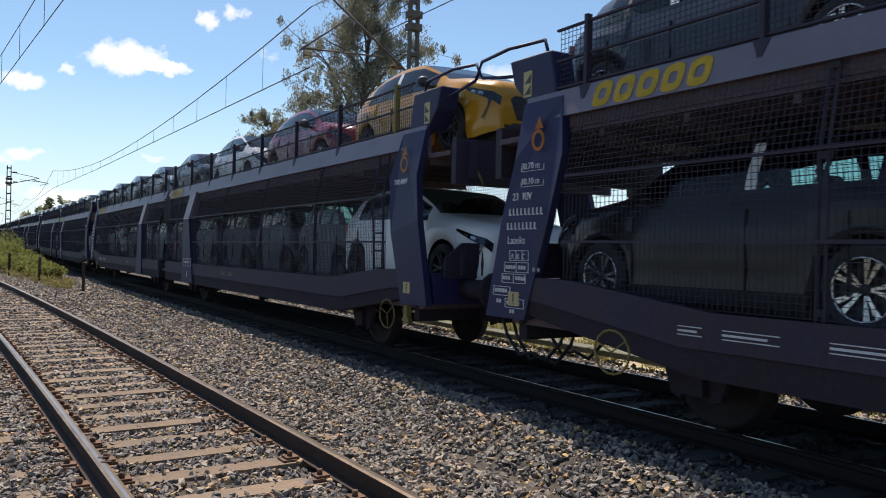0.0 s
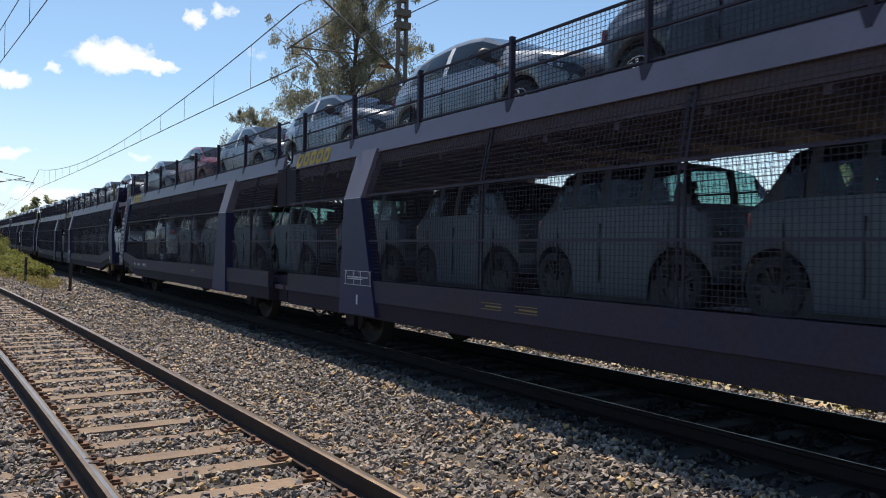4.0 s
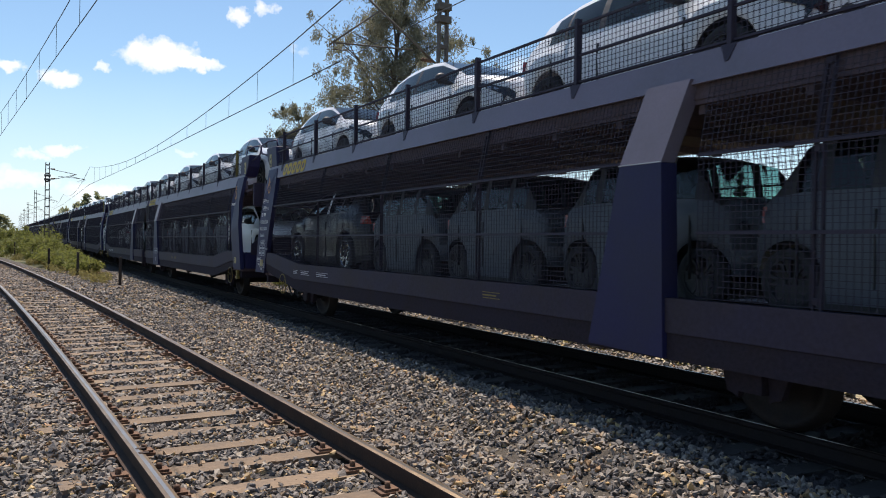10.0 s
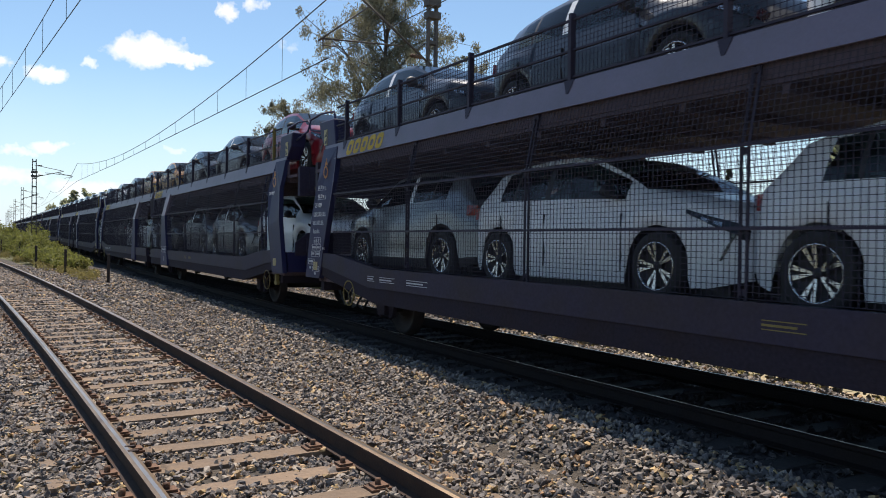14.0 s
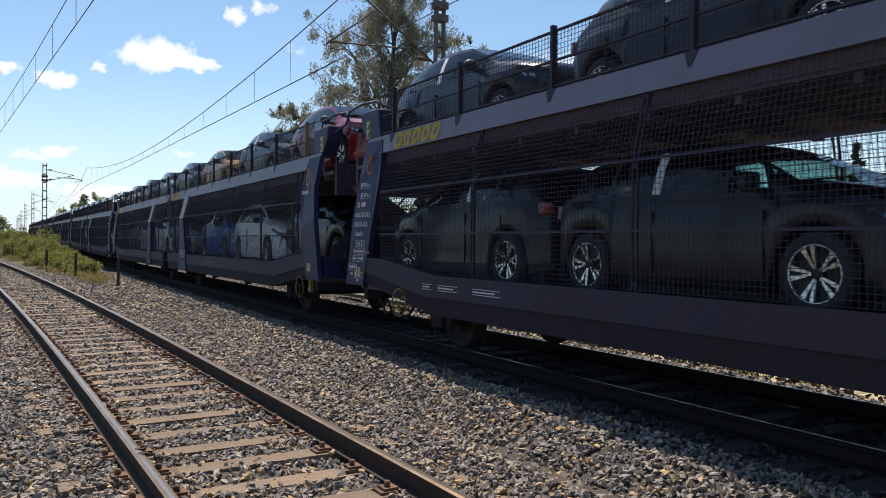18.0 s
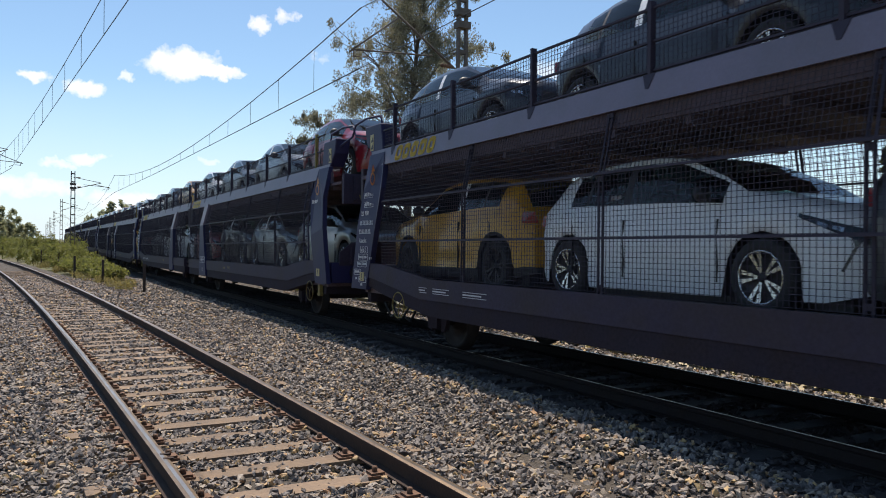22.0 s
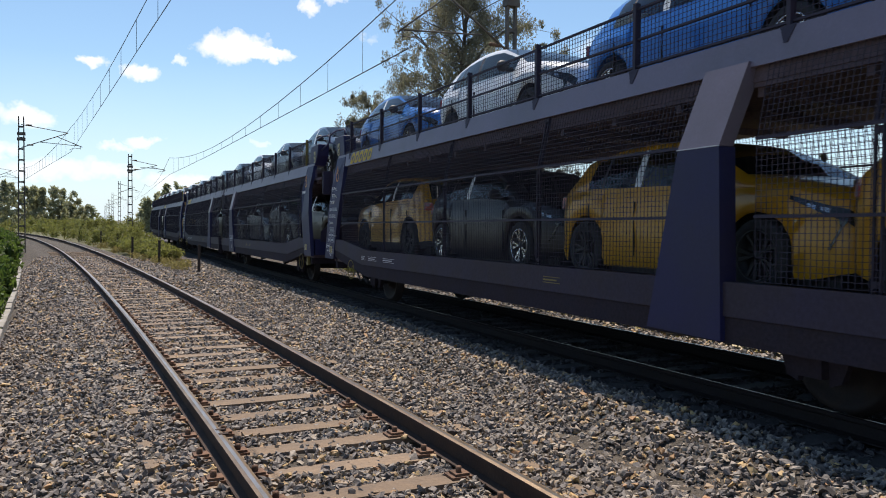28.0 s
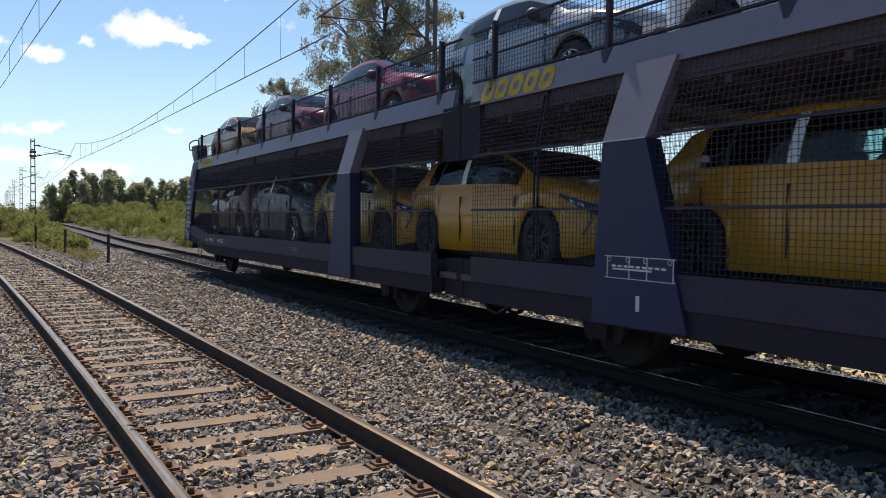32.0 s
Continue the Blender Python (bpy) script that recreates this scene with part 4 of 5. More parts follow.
        poly = [(0.61, 0.80), (1.24, 0.80), (1.54, 1.75), (1.69, 2.50), (1.55, 3.12), (0.98, 3.12), (0.99, 2.5), (0.86, 1.9)]
        loop_solid(bm, [(s * (lean(z) + 0.012), sg * v, z) for v, z in poly], [(s * (lean(z) - 0.07), sg * v, z) for v, z in poly])
        pillar = part("end_pillar", bm, M_BLUE, root, "broad dark blue slanting end pillar")
        bm = bmesh.new()
        poly = [(0.99, 3.125), (1.44, 3.125), (1.34, 3.64), (0.68, 3.65), (0.76, 3.37)]
        loop_solid(bm, [(s * 1.25, sg * v, z) for v, z in poly], [(s * 0.98, sg * v, z) for v, z in poly])
        bmesh.ops.bevel(bm, geom=list(bm.edges), offset=0.015, segments=1, affect="EDGES")
        head = part("pillar_head", bm, M_BLUE, root)
        if s < 0:
            bm = bmesh.new()
            box(bm, -1.256, -1.25, sg * 0.93, sg * 1.06, 3.20, 3.48)
            for z in (3.225, 3.345):
                loop_solid(bm, [(-1.258, sg * v, q) for v, q in ((0.945, z), (1.045, z), (1.045, z + 0.10))], [(-1.2555, sg * v, q) for v, q in ((0.945, z), (1.045, z), (1.045, z + 0.10))], mi=1)
            part("notice", bm, [M_PLATE, M_TRIM], head, "small cream and black notice plate")
            bm = bmesh.new()
            for a in range(1):
                ring_o = [bm.verts.new((-(lean(2.60) + 0.022), sg * (1.33 + 0.095 * math.cos(k * math.pi / 8)), 2.68 + 0.115 * math.sin(k * math.pi / 8))) for k in range(16)]
                ring_i = [bm.verts.new((-(lean(2.60) + 0.022), sg * (1.33 + 0.062 * math.cos(k * math.pi / 8)), 2.68 + 0.076 * math.sin(k * math.pi / 8))) for k in range(16)]
                for k in range(16):
                    bm.faces.new((ring_o[k], ring_o[(k + 1) % 16], ring_i[(k + 1) % 16], ring_i[k]))
                tri = [bm.verts.new((-(lean(2.7) + 0.03), sg * v, z)) for v, z in ((1.265, 2.80), (1.395, 2.80), (1.33, 2.93))]
                bm.faces.new(tri)
            bmesh.ops.solidify(bm, geom=list(bm.faces), thickness=0.004)
            part("warning_sign", bm, M_ORANGE, pillar, "faded orange warning triangle and ring")
            bm = bmesh.new()
            box(bm, -HALF - 0.022, -HALF - 0.012, sg * 1.0, sg * 1.16, 0.94, 1.09)
            box(bm, -HALF - 0.024, -HALF - 0.022, sg * 1.07, sg * 1.09, 0.985, 1.075, mi=1)
            box(bm, -HALF - 0.024, -HALF - 0.022, sg * 1.07, sg * 1.09, 0.955, 0.972, mi=1)
            part("yellow_plate", bm, [M_PLATE, M_TRIM], pillar, "small cream-yellow plate with a black mark")
            if front:
                on_side(T_TYPE, "lettering", pillar, -(HALF + 0.016), 1.47, 2.40, sg, tilt=6)
            else:
                for me, z, v in ((T_LEN, 2.38, -1.16), (T_LEN_IN, 2.22, -1.16), (T_RIV, 2.06, -1.03), (T_CLASS, 1.60, -0.96), (T_ABC, 1.44, -1.02), (T_STARS, 1.28, -1.36)):
                    on_side(me, "lettering", pillar, -(HALF + 0.016), v, z, sg)
                # the owner's code and number as bars, and the load table's boxes
                bm = bmesh.new()
                for z, v, w in ((1.90, 0.98, 0.54), (1.75, 0.95, 0.48)):
                    k = 0.0
                    while k < w:
                        step = 0.045 if int(k * 100) % 3 else 0.06
                        box(bm, -HALF - 0.018, -HALF - 0.013, -v - k - 0.017, -v - k, z, z + 0.075)
                        box(bm, -HALF - 0.018, -HALF - 0.013, -v - k - 0.036, -v - k - 0.017, z + 0.03 * (int(k * 100) % 3), z + 0.014 + 0.03 * (int(k * 100) % 3))
                        k += step
                part("painted_bars", bm, M_WHITE, pillar, "rows of white bars for the wagon's number")
                bm = bmesh.new()
                x0, x1, e = -HALF - 0.018, -HALF - 0.013, 0.006

                def boxed(va, vb, za, zb, cells=1):
                    for zz in (za, zb - e):
                        box(bm, x0, x1, -vb, -va, zz, zz + e)
                    for c in range(cells + 1):
                        v = va + (vb - va - e) * c / cells
                        box(bm, x0, x1, -v - e, -v, za + e, zb - e)

                boxed(1.0, 1.30, 1.42, 1.53, 3)
                boxed(0.92, 1.30, 1.295, 1.405, 2)
                boxed(0.88, 1.26, 1.18, 1.28, 2)
                boxed(0.74, 1.02, 1.04, 1.14)
                boxed(0.94, 1.24, 0.915, 1.015)
                for va, z, k in ((0.94, 1.33, 4), (1.14, 1.33, 3), (0.90, 1.215, 3), (1.10, 1.215, 4), (0.77, 1.075, 5), (0.97, 0.95, 5), (0.80, 0.96, 2), (1.02, 0.86, 2)):
                    for c in range(k):
                        box(bm, x0, x1, -va - 0.042 * c - 0.028, -va - 0.042 * c, z, z + 0.04)
                for z in (2.355, 2.195):
                    box(bm, x0, x1, -1.50, -1.16, z, z + 0.005)
                    for v in (1.16, 1.495):
                        box(bm, x0, x1, -v - 0.005, -v, z, z + 0.06)
                part("load_table", bm, M_WHITE, pillar, "white boxed load table and length marks")
        # hoop rail at the outer end of the upper deck
        bm = bmesh.new()
        hoop = [(1.22, 3.60), (1.15, 3.80), (0.55, 3.84), (0.06, 3.80), (0.0, 3.70), (0.08, 3.60), (0.42, 3.54), (0.68, 3.50)]
        tube(bm, [(s * 1.17, sg * v, z) for v, z in hoop], 0.02, 6)
        part("hoop_rail", bm, M_BLUE, root)
        # kinked pillar beside the joint
        bm = bmesh.new()
        dv = 0.0 if front else -0.28
        poly = [(v + dv, z) for v, z in (((11.58, 0.56), (12.66, 0.54), (12.56, 2.24), (12.05, 2.24)) if front else ((11.70, 0.56), (12.60, 0.54), (12.55, 2.24), (12.07, 2.24)))]
        loop_solid(bm, [(s * (HALF + 0.03), sg * v, z) for v, z in poly], [(s * (HALF - 0.14), sg * v, z) for v, z in poly])
        mid = part("side_pillar", bm, M_BLUE, root, "wide dark blue kinked side pillar")
        bm = bmesh.new()
        poly = [(v + dv, z) for v, z in (((12.05, 2.245), (12.56, 2.245), (12.42, 2.95), (11.86, 2.95)) if front else ((12.07, 2.245), (12.55, 2.245), (12.72, 2.95), (12.25, 2.95)))]
        loop_solid(bm, [(s * (lean(z) + 0.03), sg * v, z) for v, z in poly], [(s * (lean(z) - 0.12), sg * v, z) for v, z in poly])
        part("pillar_top", bm, M_GREYBLUE, mid, "leaning top of the pillar, coloured lighter for the sky light on it")
        if s < 0:
            bm = bmesh.new()
            box(bm, s * (HALF + 0.036), s * (HALF + 0.02), sg * (12.06 + dv), sg * (12.55 + dv), 2.240, 2.249)
            part("seam", bm, M_WHITE, mid, "pale weld seam at the pillar's kink")
        if s < 0 and front:
            bm = bmesh.new()
            for vv in (11.76, 12.02, 12.22, 12.44):
                tube(bm, [(-HALF - 0.032, sg * vv + 0.022 * math.cos(a), 1.155 + 0.022 * math.sin(a)) for a in [2 * math.pi * i / 10 for i in range(11)]], 0.003, 4)
            for k in range(9):
                box(bm, -HALF - 0.034, -HALF - 0.03, sg * (11.8 + 0.07 * k), sg * (11.845 + 0.07 * k), 1.085, 1.105)
            for zz in (0.98, 1.18):
                box(bm, -HALF - 0.034, -HALF - 0.03, sg * 11.7, sg * 12.5, zz, zz + 0.007)
            for vv in (11.72, 12.0, 12.2, 12.46):
                box(bm, -HALF - 0.034, -HALF - 0.03, sg * vv, sg * (vv + 0.007), 0.98, 1.18)
            box(bm, -HALF - 0.034, -HALF - 0.03, sg * 11.95, sg * 12.4, 1.06, 1.075)
            box(bm, -HALF - 0.034, -HALF - 0.03, sg * 12.08, sg * 12.12, 0.70, 0.84)
            part("load_diagram", bm, M_WHITE, mid, "white painted load diagram")
        # wire panels
        wires("mesh_panel", root, s, sg, 1.75, 12.0, (1.08, 2.90), 0.051, 0.0023, (1.62, 2.27))
        wires("mesh_panel", root, s, sg, 12.6, 14.72, (1.08, 2.90), 0.051, 0.0023, (1.62, 2.27))
        wires("railing_mesh", root, s, sg, 1.45, 15.0, (3.20, 3.82), 0.053, 0.0023)
        bm = bmesh.new()
        for zz in (3.22, 3.50, 3.82):
            box(bm, s * (lean(zz) - 0.045), s * (lean(zz) - 0.015), sg * 1.4, sg * 15.02, zz - 0.011, zz + 0.011)
            if s < 0 or zz > 3.8:
                part("handrail", bm, M_WIRE, root)
                bm = bmesh.new()
        bm = bmesh.new()
        for i in range(8):
            v = 1.83 + 1.82 * i
            box(bm, s * (lean(3.2) - 0.05), s * (lean(3.2) + 0.01), sg * (v - 0.02), sg * (v + 0.02), 3.17, 3.88)
            if s < 0 and (i or not front):
                plate(bm, [(v - 0.075, 3.185), (v - 0.018, 3.04), (v + 0.018, 3.04), (v + 0.075, 3.185)], s, 0.02, sg, 0.006)
            if s < 0 or i == 7:
                part("railing_post", bm, M_YELLOW if i == 0 and front and s < 0 else M_WIRE, root)
                bm = bmesh.new()
        stan = bmesh.new()
        for v in (4.2, 6.8, 9.4, 13.6):
            if s < 0:
                stan = bmesh.new()
            for a, b in ((1.06, 2.24), (2.24, 2.90)):
                for off in (-0.03, 0.03):
                    loop_solid(stan, [(s * (lean(a) - 0.04), sg * (v + off - 0.009), a), (s * (lean(a) - 0.04), sg * (v + off + 0.009), a), (s * (lean(a) - 0.06), sg * (v + off + 0.009), a), (s * (lean(a) - 0.06), sg * (v + off - 0.009), a)],
                               [(s * (lean(b) - 0.04), sg * (v + off - 0.009), b), (s * (lean(b) - 0.04), sg * (v + off + 0.009), b), (s * (lean(b) - 0.06), sg * (v + off + 0.009), b), (s * (lean(b) - 0.06), sg * (v + off - 0.009), b)])
            for z in (1.10, 2.20, 2.84):
                box(stan, s * (lean(z) - 0.063), s * (lean(z) - 0.038), sg * (v - 0.036), sg * (v + 0.036), z, z + 0.05)
            if s < 0:
                part("mesh_stanchion", stan, M_WIRE, root)
        if s > 0:
            part("mesh_stanchion", stan, M_WIRE, root)
        # ladder beside the end pillar
        if s > 0 or not front:
            continue
        bm = bmesh.new()
        for v in (1.86, 2.14):
            tube(bm, [(s * (lean(z) - 0.07), sg * (v + 0.06 * (z - 1)), z) for z in (1.15, 2.24, 3.12)], 0.016, 6)
        for i in range(8):
            z = 1.25 + 0.25 * i
            tube(bm, [(s * (lean(z) - 0.07), sg * (1.86 + 0.06 * (z - 1)), z), (s * (lean(z) - 0.07), sg * (2.14 + 0.06 * (z - 1)), z)], 0.014, 6)
        part("ladder", bm, M_BLUE, root, "dark blue steel ladder beside the pillar")
    # running gear
    for v in (3.0, 12.9):
        axle = bmesh.new()
        tube(axle, [(-0.95, sg * v, 0.42), (0.95, sg * v, 0.42)], 0.075, 10)
        ax = part("axle", axle, M_WHEEL, root)
        for s in (-1, 1):
            bm = bmesh.new()
            lathe(bm, [(0.08, -0.09), (0.12, -0.085), (0.15, -0.02), (0.33, -0.02), (0.36, -0.065), (0.415, -0.065), (0.42, 0.03), (0.45, 0.045), (0.45, 0.07), (0.36, 0.07), (0.33, 0.03), (0.12, 0.04), (0.08, 0.09)], sides=28)
            for p in bm.verts:
                p.co = (s * (0.75 - p.co.x), p.co.y + sg * v, p.co.z + 0.42)
            bmesh.ops.recalc_face_normals(bm, faces=bm.faces)
            part("wheel", bm, M_WHEEL, ax, smooth=True)
            bm = bmesh.new()
            poly = [(v - 0.42, 0.86), (v - 0.24, 0.30), (v - 0.14, 0.26), (v - 0.12, 0.52), (v + 0.12, 0.52), (v + 0.14, 0.26), (v + 0.24, 0.30), (v + 0.42, 0.86)]
            loop_solid(bm, [(s * 1.10, sg * a, z) for a, z in poly], [(s * 1.04, sg * a, z) for a, z in poly])
            box(bm, s * 0.98, s * 1.16, sg * (v - 0.12), sg * (v + 0.12), 0.32, 0.54)
            for i in range(4):
                box(bm, s * 1.0, s * 1.08, sg * (v - 0.55 + 0.08 * i), sg * (v + 0.55 - 0.08 * i), 0.55 + 0.025 * i, 0.576 + 0.025 * i)
            part("axle_guard", bm, M_DARK, ax, "grimy axle box, guard and leaf spring")
    bm = bmesh.new()
    box(bm, -0.42, 0.42, sg * 0.6, sg * 15.0, 0.56, 0.86)
    for v in (1.0, 4.6, 6.2, 8.0, 9.8, 11.4, 14.6):
        box(bm, -1.3, 1.3, sg * v, sg * (v + 0.12), 0.58, 0.86)
    part("underframe", bm, M_DARK, root, "grimy black centre girder and cross beams")
    bm = bmesh.new()
    for v0, v1, z0, x0, x1 in ((5.2, 6.0, 0.52, -1.25, -0.6), (7.0, 8.2, 0.48, -1.2, -0.5), (9.2, 10.1, 0.50, 0.5, 1.2)):
        loop_solid(bm, [(x0, sg * v0, 0.72), (x1, sg * v0, 0.72), (x1, sg * v0, z0), (x0, sg * v0, z0 + 0.08)], [(x0, sg * v1, 0.72), (x1, sg * v1, 0.72), (x1, sg * v1, z0), (x0, sg * v1, z0 + 0.08)])
    lathe(bm, [(0.0, -0.4), (0.16, -0.38), (0.18, 0.0), (0.16, 0.38), (0.0, 0.4)], sides=12, centre=(-0.6, sg * 10.6, 0.62))
    bmesh.ops.recalc_face_normals(bm, faces=bm.faces)
    part("brake_gear", bm, M_DARK, root, "grimy brake cylinder and boxes")
    # end beam, buffers and coupling
    bm = bmesh.new()
    box(bm, -1.32, 1.32, sg * 0.62, sg * 0.92, 0.82, 1.22)
    part("end_beam", bm, M_BLUE, root)
    bm = bmesh.new()
    box(bm, -1.20, 1.20, sg * 0.40, sg * 0.50, 2.36, 2.94)
    for x in (-0.98, -0.34, 0.34, 0.98):
        box(bm, x - 0.05, x + 0.05, sg * 0.34, sg * 0.43, 2.44, 2.90)
    part("upper_end_beam", bm, M_SILL, root, "dark end beam of the upper deck")
    for x0, x1 in ((-1.2, -0.14), (0.14, 1.2)):
        bm = bmesh.new()
        poly = [(x0, 1.16), (x1, 1.16), (x1, 1.50), (x1 - 0.10, 1.62), (x0 + 0.22, 1.62), (x0, 1.42)]
        loop_solid(bm, [(x, sg * (0.60 - 0.10 * (z - 1.16)), z) for x, z in poly], [(x, sg * (0.64 - 0.10 * (z - 1.16)), z) for x, z in poly])
        for k in range(3):
            box(bm, x0 + 0.2 + 0.28 * k, x0 + 0.24 + 0.28 * k, sg * 0.53, sg * 0.585, 1.2, 1.52)
        part("crossover_plate", bm, M_SILL, root, "dark blue loading plate folded up at the deck end")
    bm = bmesh.new()
    box(bm, 0.25, 1.05, sg * 0.36, sg * 0.40, 2.86, 3.16)
    part("crossover_plate", bm, M_SILL, root, "dark blue loading plate folded up at the deck end")
    for s in (-1, 1):
        bm = bmesh.new()
        lathe(bm, [(0.0, 0.62), (0.13, 0.62), (0.13, 0.22), (0.09, 0.2), (0.09, 0.05), (0.22, 0.04), (0.24, 0.02), (0.22, 0.0), (0.0, -0.01)], sides=16)
        for p in bm.verts:
            p.co = (p.co.y + s * 0.875, sg * p.co.x, p.co.z + 1.02)
        bmesh.ops.recalc_face_normals(bm, faces=bm.faces)
        part("buffer", bm, M_DARK, root, smooth=True)
    bm = bmesh.new()
    tube(bm, [(0.05, sg * 0.6, 0.98), (0.03, sg * 0.3, 0.86), (0.0, sg * 0.02, 0.80)], 0.045, 8)
    part("coupling", bm, M_DARK, root)
    bm = bmesh.new()
    for x, dip in ((-0.35, 0.34), (-0.2, 0.40), (0.3, 0.36)):
        tube(bm, [(x, sg * 0.7, 0.86), (x, sg * 0.5, 0.55 - dip * 0.4), (x, sg * 0.25, 0.52 - dip), (x, sg * 0.02, 0.58 - dip)], 0.022, 6)
    box(bm, -0.39, 0.34, sg * 0.66, sg * 0.72, 0.83, 0.88)
    part("brake_hose", bm, M_TRIM, root)
    if front:
        bm = bmesh.new()
        tube(bm, [(-0.98, sg * 0.40, 2.70), (-0.96, sg * 0.36, 2.58), (-0.90, sg * 0.34, 2.46), (-0.86, sg * 0.33, 2.36)], [0.006, 0.012, 0.018, 0.014], 5)
        part("lashing_strap", bm, M_BRAKE, root, "yellow lashing strap hanging from the upper deck")
    if not front:
        bm = bmesh.new()
        for x, v0, v1 in ((-0.5, 15.3, 14.2), (-0.3, 15.3, 14.4), (0.2, 15.3, 14.1)):
            tube(bm, [(x, sg * (v0 + (v1 - v0) * t), 0.62 - 0.40 * math.sin(math.pi * t)) for t in [i / 8 for i in range(9)]], 0.028, 6)
        part("joint_hose", bm, M_TRIM, root, "looped black hoses under the joint")
    bm = bmesh.new()
    R = 0.20
    tube(bm, [(-1.40, sg * (1.65 if front else 2.39) + R * math.cos(a), 0.62 + R * math.sin(a)) for a in [2 * math.pi * i / 18 for i in range(19)]], 0.011, 6)
    for a in (0.4, 2.5, 4.6):
        tube(bm, [(-1.40, sg * (1.65 if front else 2.39), 0.62), (-1.40, sg * (1.65 if front else 2.39) + R * math.cos(a), 0.62 + R * math.sin(a))], 0.007, 5)
    part("brake_wheel", bm, M_BRAKE if front else M_YELLOW, root, "yellow hand-brake wheel" if front else "grimy yellow hand-brake wheel")
    if front:
        bm = bmesh.new()
        loop_solid(bm, [(-1.36, v, z) for v, z in ((1.20, 0.76), (1.28, 0.76), (1.29, 0.62), (1.34, 0.56), (1.23, 0.53), (1.15, 0.56), (1.20, 0.62))],
                   [(-1.30, v, z) for v, z in ((1.20, 0.76), (1.28, 0.76), (1.29, 0.62), (1.34, 0.56), (1.23, 0.53), (1.15, 0.56), (1.20, 0.62))])
        part("rope_hook", bm, M_YELLOW, root, "yellow rope hook")
    # dark bellows frame at the joint, half on each unit
    for s in (-1, 1):
        bm = bmesh.new()
        box(bm, s * 1.20, s * 1.30, sg * 14.74, sg * 15.14, 2.26, 2.95)
        part("joint_panel", bm, M_DARK, root, "dark panel hanging at the wagon's joint")
    bm = bmesh.new()
    for s in (-1, 1):
        box(bm, s * 1.02, s * 1.24, sg * 14.74, sg * 15.14, 0.52, 1.0)
    box(bm, -1.21, 1.21, sg * 14.97, sg * 15.12, 0.50, 0.62)
    part("joint_frame", bm, M_DARK, root, "dark frame at the wagon's joint")
    # bring the heights down to the real loading gauge
    for ob in root.children_recursive:
        if ob.matrix_basis.translation.length > 0.1:
            ob.matrix_basis.translation.z = 0.02 + 0.908 * ob.matrix_basis.translation.z
        else:
            for p in ob.data.vertices:
                p.co.z = 0.02 + 0.908 * p.co.z
    return root


# ---- the cars on the wagons ----
def ease(x, knots):
    for (a, p), (b, q) in zip(knots, knots[1:]):
        if x <= b:
            t = max(0.0, min(1.0, (x - a) / (b - a)))
            return p + (q - p) * t
    return knots[-1][1]


HATCH = dict(ys=(-2.12, 1.92), axles=(-1.27, 1.27), r=0.315, tw=0.2, track=0.745, sill=0.165,
             top=[(-2.12, 0.70), (-2.08, 0.80), (-1.95, 0.88), (-1.5, 0.975), (-1.06, 1.04), (-0.8, 1.19), (-0.3, 1.405), (0.0, 1.445), (0.35, 1.46), (0.9, 1.43), (1.35, 1.365), (1.50, 1.32), (1.80, 1.02), (1.89, 0.95), (1.92, 0.82)],
             belt=[(-2.12, 0.68), (-2.06, 0.76), (-1.6, 0.88), (-1.0, 0.925), (1.0, 0.965), (1.76, 0.97), (1.89, 0.92), (1.92, 0.80)],
             wide=[(-2.12, 0.60), (-2.06, 0.70), (-1.9, 0.795), (-1.6, 0.855), (-1.3, 0.872), (0, 0.865), (1.3, 0.875), (1.7, 0.83), (1.86, 0.75), (1.92, 0.66)],
             roof=[(-2.12, 0.54), (-1.5, 0.68), (-1.06, 0.73), (-0.3, 0.66), (0.6, 0.65), (1.4, 0.615), (1.84, 0.64), (1.96, 0.55)],
             wind=(-1.06, -0.3), back=(1.50, 1.80), side=(-0.86, 1.24), bpost=(0.30, 0.40), posts=((0.94, 0.985),), kind="hatchback")
SUV = dict(HATCH, top=[(-2.12, 0.68), (-2.08, 0.86), (-1.94, 0.95), (-1.5, 1.0), (-1.05, 1.06), (-0.35, 1.45), (0.0, 1.50), (0.35, 1.52), (0.9, 1.50), (1.45, 1.44), (1.60, 1.39), (1.82, 1.06), (1.89, 0.96), (1.92, 0.82)],
           belt=[(-2.12, 0.66), (-2.06, 0.82), (-1.6, 0.94), (-1.0, 0.99), (1.0, 1.05), (1.78, 1.05), (1.89, 0.93), (1.92, 0.80)],
           r=0.322, sill=0.18, wind=(-1.05, -0.35), back=(1.60, 1.82), side=(-0.86, 1.34), kind="crossover")
